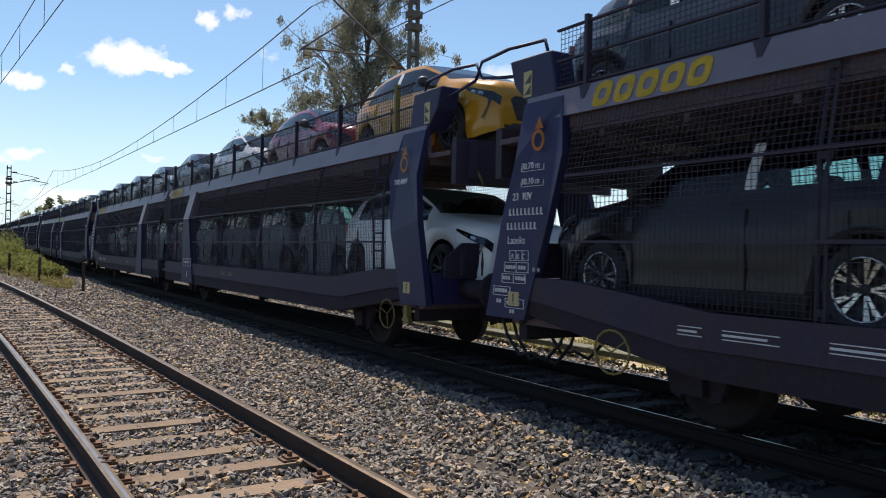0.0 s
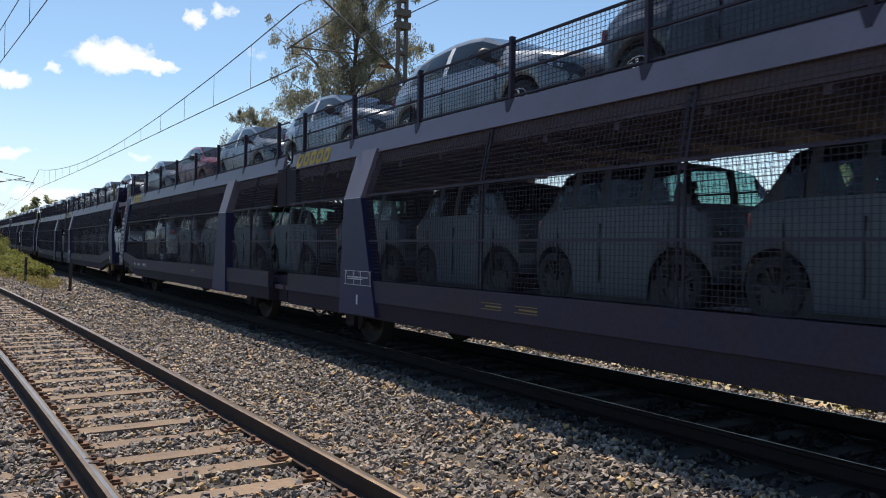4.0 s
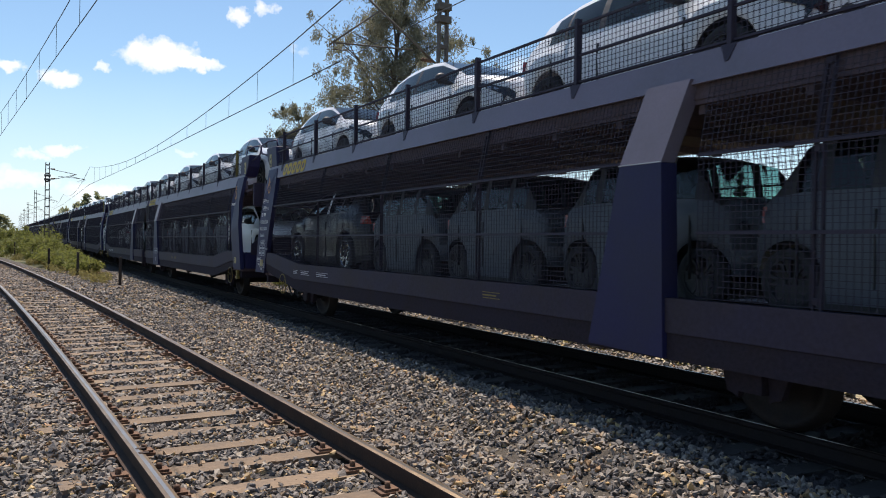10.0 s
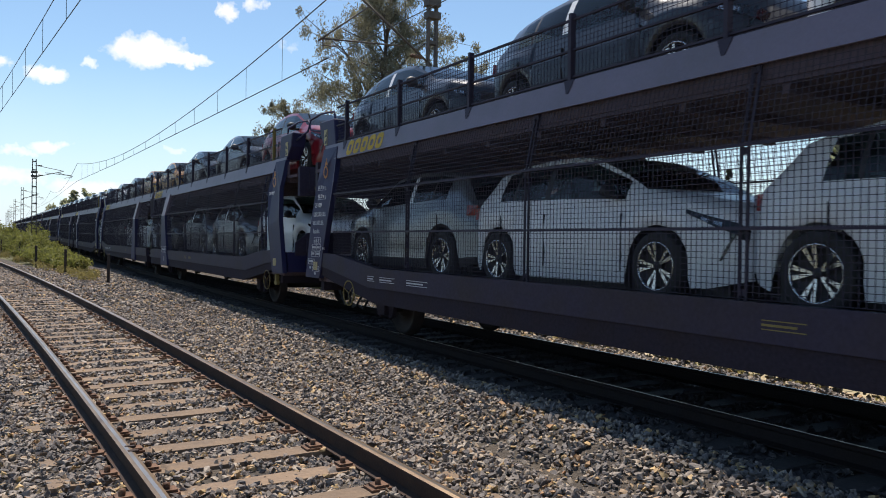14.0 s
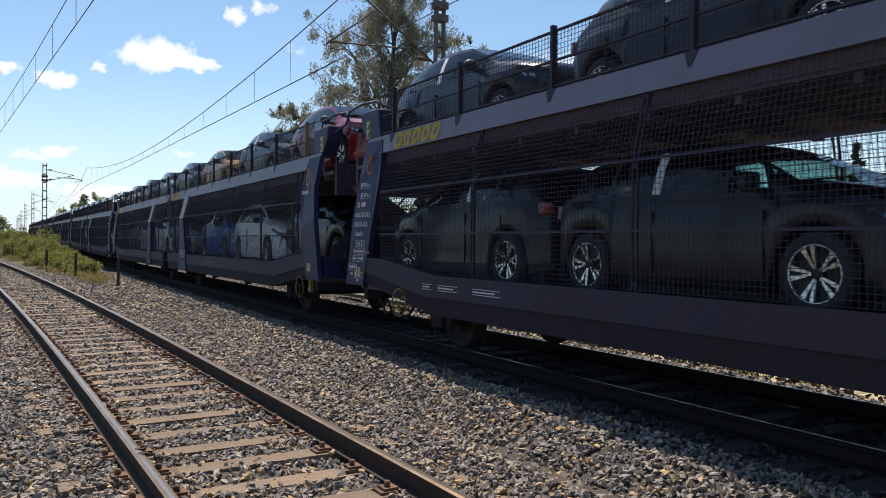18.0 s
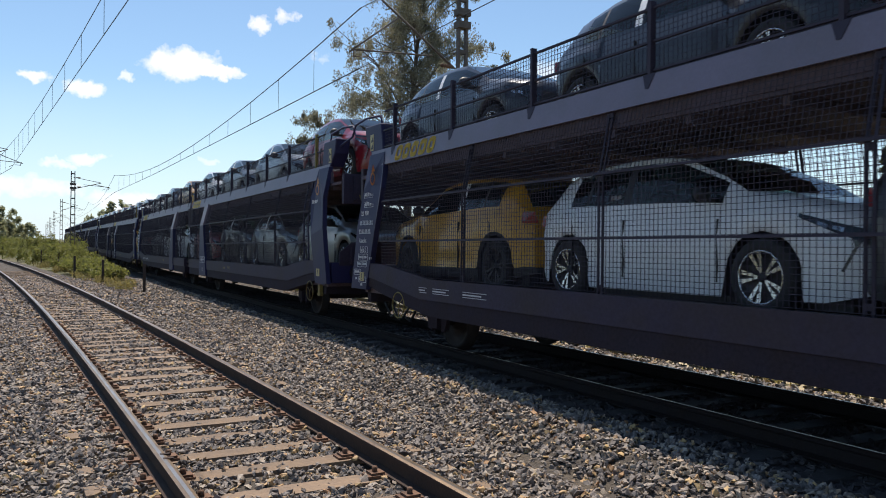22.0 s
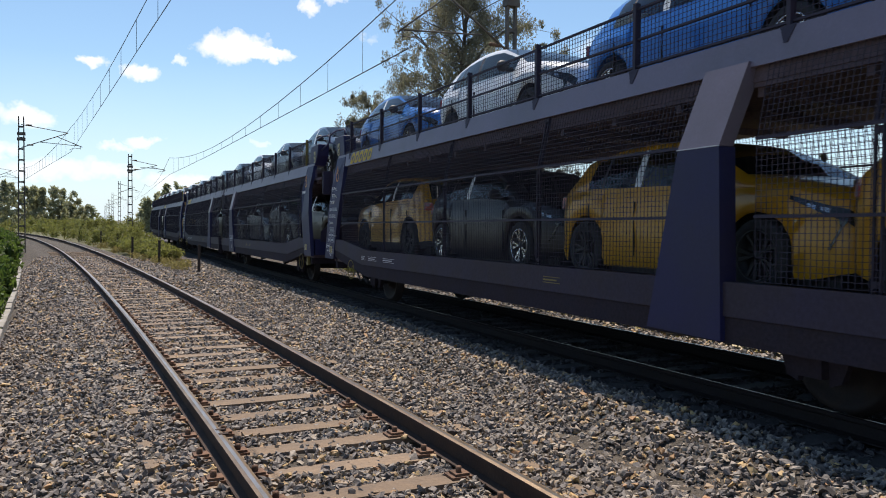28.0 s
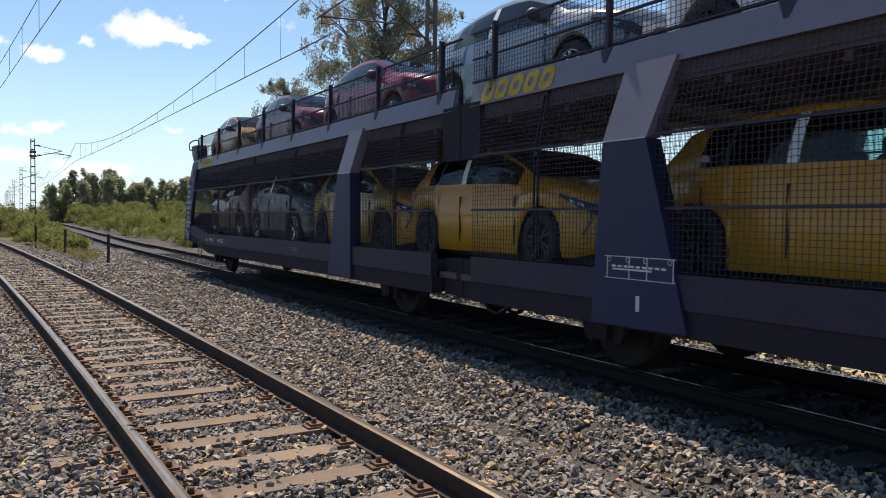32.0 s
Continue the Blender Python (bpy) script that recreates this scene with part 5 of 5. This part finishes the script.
MICRO = dict(ys=(-1.2, 1.2), axles=(-0.865, 0.865), r=0.28, tw=0.16, track=0.555, sill=0.15,
             top=[(-1.2, 0.72), (-1.18, 0.92), (-1.12, 1.0), (-1.0, 1.04), (-0.72, 1.42), (-0.55, 1.47), (0.0, 1.52), (0.55, 1.48), (0.74, 1.42), (1.0, 1.04), (1.12, 1.0), (1.18, 0.92), (1.2, 0.72)],
             belt=[(-1.2, 0.70), (-1.17, 0.90), (-1.0, 1.0), (1.0, 1.0), (1.17, 0.90), (1.2, 0.70)],
             wide=[(-1.2, 0.60), (-1.1, 0.655), (-0.8, 0.68), (0.8, 0.68), (1.1, 0.655), (1.2, 0.60)],
             roof=[(-1.2, 0.48), (-1.0, 0.60), (-0.6, 0.55), (0.6, 0.55), (1.0, 0.60), (1.2, 0.48)],
             wind=(-1.0, -0.72), back=(0.74, 1.0), side=(-0.80, 0.80), bpost=(0.06, 0.16), posts=((-0.50, -0.40), (0.50, 0.60)), kind="microcar")


def sized(spec, high, length, wheel):
    """The same car with its heights, lengths and wheels brought to size."""
    new_spec = dict(spec)
    for key in ("top", "belt"):
        new_spec[key] = [(a * length, b * high) for a, b in spec[key]]
    for key in ("wide", "roof"):
        new_spec[key] = [(a * length, b) for a, b in spec[key]]
    for key in ("ys", "axles", "wind", "back", "side", "bpost"):
        new_spec[key] = tuple(a * length for a in spec[key])
    new_spec["posts"] = [(a * length, b * length) for a, b in spec.get("posts", ())]
    new_spec["r"], new_spec["sill"] = spec["r"] * wheel, spec["sill"] * high * 0.85
    return new_spec


def car_master(spec, colour, film, sticker=False, near=-1):
    """A car with its nose towards -y; near: the side turned to the near track, which gets mirror and rims."""
    y0, y1 = spec["ys"]
    r_arch = spec["r"] + 0.055
    stations = sorted(set([y0 + (y1 - y0) * i / 34 for i in range(35)] + [k for k, _ in spec["top"]] + list(spec["wind"]) + list(spec["back"]) + list(spec["side"]) + list(spec["bpost"]) + [p for q in spec.get("posts", ()) for p in q]
                          + [a + r_arch * math.cos(math.pi * i / 8) * 0.999 for a in spec["axles"] for i in range(9)]))
    rings = []
    for y in stations:
        b = spec["sill"] + 0.05 * max(0, (abs(y - (y0 + y1) / 2) - (y1 - y0) * 0.42)) / 0.2
        for a in spec["axles"]:
            d = abs(y - a)
            if d < r_arch:
                b = max(b, spec["r"] + math.sqrt(r_arch ** 2 - d * d))
        sh, top = ease(y, spec["belt"]), ease(y, spec["top"])
        sh = min(sh, top - 0.004)
        b = min(b, sh - 0.03)
        w, wr = ease(y, spec["wide"]), min(ease(y, spec["roof"]), ease(y, spec["wide"]) - 0.01)
        pts = []
        for t, k in ((0, 0.955), (0.14, 0.986), (0.34, 0.974), (0.66, 1.0), (0.73, 0.986), (0.93, 0.962), (1.0, 0.94)):
            pts.append((w * k, b + (sh - b) * t))
        ws = w * 0.94
        for s in (0.07, 0.30, 0.62, 0.88, 1.0):
            rise = s if s < 0.9 else 1.0
            x = ws + (wr - ws) * (s ** 1.5)
            pts.append((x, sh + (top - sh) * (0.955 * rise)))
        for k in (0.8, 0.5, 0.2):
            pts.append((wr * k, sh + (top - sh) * 0.955 + (top - sh) * 0.045 * (1 - k * k) + 0.012 * (1 - k * k)))
        rings.append((y, pts))
    n = len(rings[0][1])
    bins = {}

    def quad(key, a, b, c, d):
        bins.setdefault(key, []).append((a, b, c, d))

    for (ya, pa), (yb, pb) in zip(rings, rings[1:]):
        ym = (ya + yb) / 2
        for j in range(n - 1):
            key = "body"
            if 7 <= j <= (9 if spec["kind"] != "microcar" else 10) and spec["side"][0] < ym < spec["side"][1]:
                key = "side"
                if spec["bpost"][0] < ym < spec["bpost"][1]:
                    key = "film" if film else "trim"
                elif any(a < ym < b for a, b in spec.get("posts", ())):
                    key = "trim"
            if j >= 11 and spec["wind"][0] < ym < spec["wind"][1]:
                key = "wind"
            if j >= 11 and spec["back"][0] < ym < spec["back"][1]:
                key = "rear"
            if spec["kind"] == "microcar" and key == "body" and j >= 7 and -1.05 < ym < 1.05:
                key = "trim"
            if j == 0 and spec["kind"] == "crossover":
                key = "trim"
            for s in (-1, 1):
                q = [(s * pa[j][0], ya, pa[j][1]), (s * pb[j][0], yb, pb[j][1]), (s * pb[j + 1][0], yb, pb[j + 1][1]), (s * pa[j + 1][0], ya, pa[j + 1][1])]
                quad(key + ("_l" if s < 0 else "_r") if key == "side" else "trim" if key == "film" and s != near else key, *(q if s > 0 else q[::-1]))
        key = "wind" if spec["wind"][0] < ym < spec["wind"][1] else "rear" if spec["back"][0] < ym < spec["back"][1] else "body"
        quad(key, (pa[-1][0], ya, pa[-1][1]), (pb[-1][0], yb, pb[-1][1]), (-pb[-1][0], yb, pb[-1][1]), (-pa[-1][0], ya, pa[-1][1]))
    for (y, p), rev in ((rings[0], False), (rings[-1], True)):
        for j in range(n - 1):
            q = [(-p[j][0], y, p[j][1]), (p[j][0], y, p[j][1]), (p[j + 1][0], y, p[j + 1][1]), (-p[j + 1][0], y, p[j + 1][1])]
            quad("trim" if j == 0 else "body", *(q[::-1] if rev else q))

    def shell(key):
        bm = bmesh.new()
        for q in bins.get(key, []):
            if len({tuple(round(c, 5) for c in p) for p in q}) == 4:
                bm.faces.new([bm.verts.new(p) for p in q])
        bmesh.ops.remove_doubles(bm, verts=list(bm.verts), dist=0.0006)
        return bm

    body = part(spec["kind"], shell("body"), PAINT[colour], smooth=True)
    bm = shell("trim")
    box(bm, -0.62, 0.62, y0 + 0.2, y1 - 0.2, 0.07, spec["sill"] + 0.16)
    box(bm, -0.52, 0.52, y0 + 0.25, y1 - 0.3, spec["sill"] + 0.16, 0.62)
    for s in (-1, 1):
        w = ease((y0 + y1) / 2, spec["wide"])
        for yy in (spec["side"][0] + 0.02, sum(spec["bpost"]) / 2, min(spec["side"][1], spec["axles"][1] - 0.1)):
            box(bm, s * (w - 0.03), s * (w + 0.0025), yy - 0.004, yy + 0.004, spec["sill"] + 0.12, ease(yy, spec["belt"]) - 0.12)
    wn = ease(y0, spec["wide"])
    zn = ease(y0, spec["belt"])
    if spec["kind"] == "microcar":
        box(bm, -wn * 0.5, wn * 0.5, y0 - 0.012, y0 + 0.05, 0.26, 0.36)
    else:
        # grille with slats between the lamps, and the intake below it
        for poly in ([(-0.40, 0.33), (0.40, 0.33), (0.50, zn - 0.06), (0.44, zn - 0.015), (-0.44, zn - 0.015), (-0.50, zn - 0.06)],
                     [(-0.56, 0.21), (0.56, 0.21), (0.46, 0.29), (-0.46, 0.29)]):
            loop_solid(bm, [(x, y0 - 0.006, z) for x, z in poly], [(x, y0 + 0.03, z) for x, z in poly])
        for k in range(5):
            z = 0.36 + (zn - 0.42) * k / 4
            box(bm, -0.39 - 0.018 * k, 0.39 + 0.018 * k, y0 - 0.014, y0 - 0.006, z, z + 0.012)
    part("trim", bm, M_TRIM, body, "black plastic sills, grille and arch edges")
    for key, name in (("wind", "windscreen"), ("rear", "rear_window"), ("side_l", "side_window"), ("side_r", "side_window")):
        part(name, shell(key), M_GLASS, body, smooth=True).visible_shadow = False
    if film:
        part("pillar_film", shell("film"), M_FILM, body, "white protective film on the door pillar")
    bm = bmesh.new()
    f = 1.0 if spec["kind"] != "microcar" else 0.72
    for x in (-0.36 * f, 0.36 * f):
        box(bm, x - 0.23 * f, x + 0.23 * f, -0.25 * f, 0.25 * f, 0.5, 0.66)
        box(bm, x - 0.21 * f, x + 0.21 * f, 0.16 * f, 0.32 * f, 0.6, 1.08)
        box(bm, x - 0.12 * f, x + 0.12 * f, 0.24 * f, 0.33 * f, 1.08, 1.24)
    if f == 1.0:
        box(bm, -0.6, 0.6, 0.85, 1.15, 0.5, 0.7)
        box(bm, -0.6, 0.6, 1.1, 1.26, 0.6, 1.04)
    box(bm, -0.62 * f, 0.62 * f, spec["wind"][0] + 0.15, spec["wind"][0] + 0.5 * f, 0.62, 0.93)
    bmesh.ops.bevel(bm, geom=list(bm.edges), offset=0.03, segments=1, affect="EDGES")
    box(bm, -0.60 * f - 0.1, 0.60 * f + 0.1, spec["wind"][0] + 0.2, spec["back"][0] - 0.1, 0.30, 0.62)
    part("interior", bm, M_SEAT, body, "dark seats and dashboard")
    tails = bmesh.new()
    for s in (-1, 1):
        bm = bmesh.new()
        if spec["kind"] == "microcar":
            lathe(bm, [(0.0, -0.02), (0.05, -0.02), (0.06, 0.0), (0.05, 0.02)], sides=12)
            for p in bm.verts:
                p.co = (p.co.y + s * 0.45, y0 - p.co.x - 0.0, p.co.z + 0.70)
        else:
            # a lens wrapped round the corner, with a slanting daytime lamp below its front end
            def skin(yy, drop, out):
                w, zb = ease(yy, spec["wide"]), ease(yy, spec["belt"])
                k = 0.94 + 0.06 * min(1.0, max(0.0, drop) / 0.16)
                return (s * (w * k + out), yy, zb - drop)
            ys = [y0 + 0.015 + 0.055 * i for i in range(10)]
            rows = []
            for i, yy in enumerate(ys):
                t = i / 9
                rows.append([bm.verts.new(skin(yy, d, 0.011)) for d in (0.165 - 0.085 * t, 0.060 - 0.01 * t)])
            for p, q in zip(rows, rows[1:]):
                bm.faces.new((p[0], q[0], q[1], p[1]))
            prev = [rows[1][0], rows[2][0]]
            for i in range(1, 5):
                c, d = ys[1] + 0.025 * i, 0.14 + 0.065 * i
                cur = [bm.verts.new(skin(c, d, 0.011)), bm.verts.new(skin(c + 0.018, d, 0.011))]
                bm.faces.new((prev[0], prev[1], cur[1], cur[0]))
                prev = cur
            for k in (3, 5):
                cell = bm.faces.new([bm.verts.new(skin(ys[k] + dy, d, 0.015)) for dy, d in ((0, 0.115), (0.07, 0.105), (0.07, 0.075), (0, 0.080))])
                cell.material_index = 1
            bmesh.ops.solidify(bm, geom=list(bm.faces), thickness=0.004)
        bmesh.ops.recalc_face_normals(bm, faces=bm.faces)
        part("headlight", bm, [M_LAMP, M_RIM], body, "clear headlamp")
        bm = tails
        zt = ease(y1 - 0.1, spec["belt"])
        wt = ease(y1 - 0.12, spec["wide"])
        loop_solid(bm, [(s * (wt - 0.16), y1 + 0.006, zt - 0.15), (s * (wt - 0.10), y1 + 0.006, zt - 0.02), (s * (wt + 0.0), y1 - 0.1, zt - 0.02), (s * (wt + 0.012), y1 - 0.1, zt - 0.15)],
                   [(s * (wt - 0.16), y1 - 0.05, zt - 0.15), (s * (wt - 0.10), y1 - 0.05, zt - 0.02), (s * (wt - 0.05), y1 - 0.14, zt - 0.02), (s * (wt - 0.05), y1 - 0.14, zt - 0.15)])
        bm = bmesh.new()
        ym = spec["side"][0] + 0.12
        wm, zm = ease(ym, spec["wide"]) * 0.95, ease(ym, spec["belt"]) + 0.03
        bmesh.ops.create_uvsphere(bm, u_segments=10, v_segments=7, radius=0.1)
        for p in bm.verts:
            p.co = (s * (wm + 0.11 + p.co.x * 0.95), ym + p.co.y * 0.6, zm + 0.06 + p.co.z * 0.75)
        box(bm, s * (wm - 0.05), s * (wm + 0.06), ym - 0.03, ym + 0.03, zm - 0.01, zm + 0.03)
        bmesh.ops.recalc_face_normals(bm, faces=bm.faces)
        if s == near and spec["kind"] != "microcar":
            part("door_mirror", bm, M_TRIM, body, smooth=True)
        for a in spec["axles"]:
            if s > 0 and spec["kind"] == "microcar":
                continue
            r, tw = spec["r"], spec["tw"] / 2
            bm = bmesh.new()
            lathe(bm, [(r * 0.66, -tw), (r * 0.80, -tw * 1.06), (r * 0.93, -tw), (r, -tw * 0.72), (r, tw * 0.72), (r * 0.93, tw), (r * 0.80, tw), (r * 0.66, tw)], sides=20, close=True)
            for p in bm.verts:
                p.co = (s * (spec["track"] - p.co.x), p.co.y + a, p.co.z + r)
            bmesh.ops.recalc_face_normals(bm, faces=bm.faces)
            wheel = part("wheel", bm, M_TYRE, body, smooth=True)
            if s != near:
                continue
            bm = bmesh.new()
            lathe(bm, [(0.0, -tw * 0.30), (r * 0.50, -tw * 0.35), (r * 0.64, -tw * 0.55), (r * 0.67, -tw * 0.98)], sides=24, mi=0)
            lathe(bm, [(r * 0.655, -tw * 0.95), (r * 0.665, -tw * 1.03), (r * 0.70, -tw * 1.03), (r * 0.705, -tw * 0.95)], sides=24, mi=1)
            for k in range(5):
                for d in (-0.20, 0.20):
                    a0 = 2 * math.pi * k / 5
                    ang, wd = a0 + d, 0.10
                    pts = [(r * 0.13, a0 + d * 0.6 - 0.16), (r * 0.13, a0 + d * 0.6 + 0.16), (r * 0.665, ang + wd), (r * 0.665, ang - wd)]
                    a_r = [(-tw * 0.92 + (tw * 0.15 if rr < r * 0.2 else 0), rr * math.cos(q), rr * math.sin(q)) for rr, q in pts]
                    loop_solid(bm, a_r, [(x + 0.02, y, z) for x, y, z in a_r], mi=1)
            lathe(bm, [(0.0, -tw * 0.86), (r * 0.12, -tw * 0.84), (r * 0.15, -tw * 0.6)], sides=10, mi=0)
            for p in bm.verts:
                p.co = (s * (spec["track"] - p.co.x), p.co.y + a, p.co.z + r)
            bmesh.ops.recalc_face_normals(bm, faces=bm.faces)
            part("rim", bm, [M_STEEL_RIM, M_RIM], wheel, "five-spoke wheel rim")
    bmesh.ops.recalc_face_normals(tails, faces=tails.faces)
    part("tail_lights", tails, M_TAIL, body, "red tail lamps")
    if sticker:
        bm = bmesh.new()
        box(bm, -0.690, -0.676, 0.02, 0.30, 0.40, 0.68)
        box(bm, -0.690, -0.676, -0.22, 0.02, 0.42, 0.62)
        st_ob = part("sticker", bm, M_STICKER, body, "red door sticker with a white figure 2")
        two = new("figure", text_mesh("2", 0.32, M_WHITE))
        two.parent = st_ob
        two.matrix_basis = pose(-0.694, 0.26, 0.43, 90, 0, -90)
        bm = bmesh.new()
        box(bm, -0.694, -0.690, -0.19, -0.05, 0.46, 0.58)
        panel = part("sticker_panel", bm, M_LAMP, st_ob, "small dark panel with white lines")
        for z in (0.48, 0.55):
            bm = bmesh.new()
            box(bm, -0.697, -0.694, -0.17, -0.07, z, z + 0.012)
            part("line", bm, M_WHITE, st_ob)
    return body


NAMES = {"W": "white", "S": "silver-grey", "D": "dark grey", "K": "black", "Y": "yellow", "R": "red", "U": "blue", "B": "grey-blue"}
# upper and lower loads of each wagon from its front; "b" stands for a row of eight microcars
LOADS = [("DSDDDSD", "DKDKDKK"), ("YRWDSSS", "WbS"), ("DDDYWDD", "KbY"), ("YDSSSRS", "KbS"), ("WWWWSSW", "WbS"), ("WWWWDWS", "WbW"),
         ("WWWSWWW", "RbK"), ("WWWWWWW", "WbW"), ("WWWDWDD", "KWRWWWS"), ("RDDYYDW", "WSSKWWD"), ("DDDDSKK", "KKKDSKK"), ("RKYDSDW", "KWUDWWR"),
         ("WWWDSDD", "KDKSDWY"), ("RSSWYDW", "SSDRWWD"), ("WSYRYSW", "RYYWYYW"), ("UWWRUWU", "YYWYYKY"), ("DDWKKSS", "KKSKKKK"), ("WYWSRRY", "YYYYYDR")]
STAND = (2.6, 6.8, 10.8, 15.48, 19.45, 23.5, 27.45)   # where cars stand along a lower deck
# which microcars of a load carry a red sticker
STICKERS = {1: (4,), 5: (2, 4), 6: (0, 1)}
MASTERS = {}
MOVING = []


def car(kind, colour, v, deck, wagon, sticker=True, turned=False):
    film = colour in "SDKYU" and kind != "micro"
    sticker = sticker and kind == "micro"
    size = (0.93, 0.955, 0.945) if kind == "micro" or deck == UP else (0.985, 1.0, 1.0)
    key = (kind, film, sticker, turned, size)
    fresh = key not in MASTERS
    if fresh:
        MASTERS[key] = car_master(sized({"hatch": HATCH, "suv": SUV, "micro": MICRO}[kind], *size), colour, film, sticker, 1 if turned else -1)
    ob = MASTERS[key] if fresh else copy_thing(MASTERS[key], Matrix())
    ob.material_slots[0].link = "OBJECT"
    ob.material_slots[0].material = PAINT[colour]
    bright = colour in "SDKUR" or (colour == "W" and deck < 2 and v > 3)
    for w in ob.children:
        for r in w.children:
            if r.name.startswith("rim"):
                r.material_slots[1].link = "OBJECT"
                r.material_slots[1].material = M_RIM if bright else M_STEEL_RIM
    where = "upper" if deck > 2 else "lower"
    if kind == "micro":
        tagged(ob, "boxy grey-blue two-seat microcar on the lower wagon deck", "car", "microcars on the train")
    else:
        tagged(ob, f"new {NAMES[colour]} {'hatchback' if kind == 'hatch' else 'crossover car'} on the {where} wagon deck", "car", "cars on the train")
    MOVING.append((ob, "turned" if turned else "car", wagon, v, deck, 0.865 if kind == "micro" else 1.27))


front_unit, rear_unit = unit(True), unit(False)
g = random.Random(9)
for i, (up, low) in enumerate(LOADS):
    wagon = i - 1
    f = None if i == 0 else front_unit if i == 1 else copy_thing(front_unit, Matrix())
    r = rear_unit if i == 0 else copy_thing(rear_unit, Matrix())
    if f:
        MOVING.append((f, "front", wagon, 0, 0, 0))
    MOVING.append((r, "rear", wagon, LONG, 0, 0))
    if wagon == 15:
        for c in [c for c in f.children_recursive if c.name.startswith("mark")]:
            bpy.data.objects.remove(c)
    for deck, row in ((UP, up), (LOW, low)):
        v, slot = 2.37, 0
        for c in row:
            if wagon < 0 and slot < 4:
                slot += 1
                continue
            if c == "b":
                for j in range(8):
                    car("micro", "B", (5.74 + 2.58 * j if j < 4 else 16.66 + 2.56 * (j - 4)) + g.uniform(-0.03, 0.03), deck, wagon, j in STICKERS.get(i, ()))
                slot = 6
                continue
            kind = "suv" if deck == LOW and (slot == 6 or c in "DK" and g.random() < 0.5) else "hatch"
            at = 2.37 + 4.2 * slot if deck == UP else STAND[slot]
            car(kind, c, at + g.uniform(-0.06, 0.06), deck, wagon, turned=deck == LOW and slot == 6)
            slot += 1

# how far the train has come: seconds, place of the first whole wagon's front coupling
RUN = [(0, 6.96), (1, -11.07), (2, -28.63), (3, -46.18), (5.5, -89.46), (6, -98.10), (7, -115.01), (8, -131.94), (9, -148.49), (10, -165.11), (11, -181.38), (12, -197.55), (13, -213.53), (16, -260.69), (17, -276.17), (18, -291.39), (19, -306.41), (20, -321.61), (21, -336.57), (22, -351.22), (23, -365.90), (24, -380.31), (27, -423.30), (28, -437.52), (29, -451.24), (30, -465.24), (31, -478.77), (32, -492.26)]


def motions():
    """The whole train rolls past: every wagon half and every car follows the track."""
    t = np.array([a for a, _ in RUN])
    s = np.array([b for _, b in RUN])
    curve = np.polynomial.Polynomial.fit(t, s, 5)
    left = s - curve(t)
    times = [float(i) for i in range(33)]
    place = [float(curve(q) + np.interp(q, t, left)) for q in times]
    for ob, kind, wagon, v, deck, half in MOVING:
        rows = []
        for q, a in zip(times, place):
            y = a + LONG * wagon + v
            if kind in ("car", "turned"):
                ya, yb = y - half, y + half
            elif kind == "front":
                ya, yb = y + 3.0, y + 12.9
            else:
                ya, yb = y - 12.9, y - 3.0
            xa, xb, za, zb = train_x(ya)[0], train_x(yb)[0], train_z(ya), train_z(yb)
            k, c = (xb - xa) / (yb - ya), (zb - za) / (yb - ya)
            rows.append((q, pose(xa + k * (y - ya), y, deck + za + c * (y - ya), math.degrees(math.atan(c)), 0, -math.degrees(math.atan(k))) @ pose(0, 0, 0, 0, 0, 180 if kind == "turned" else 0)))
        walk(ob, rows)


motions()
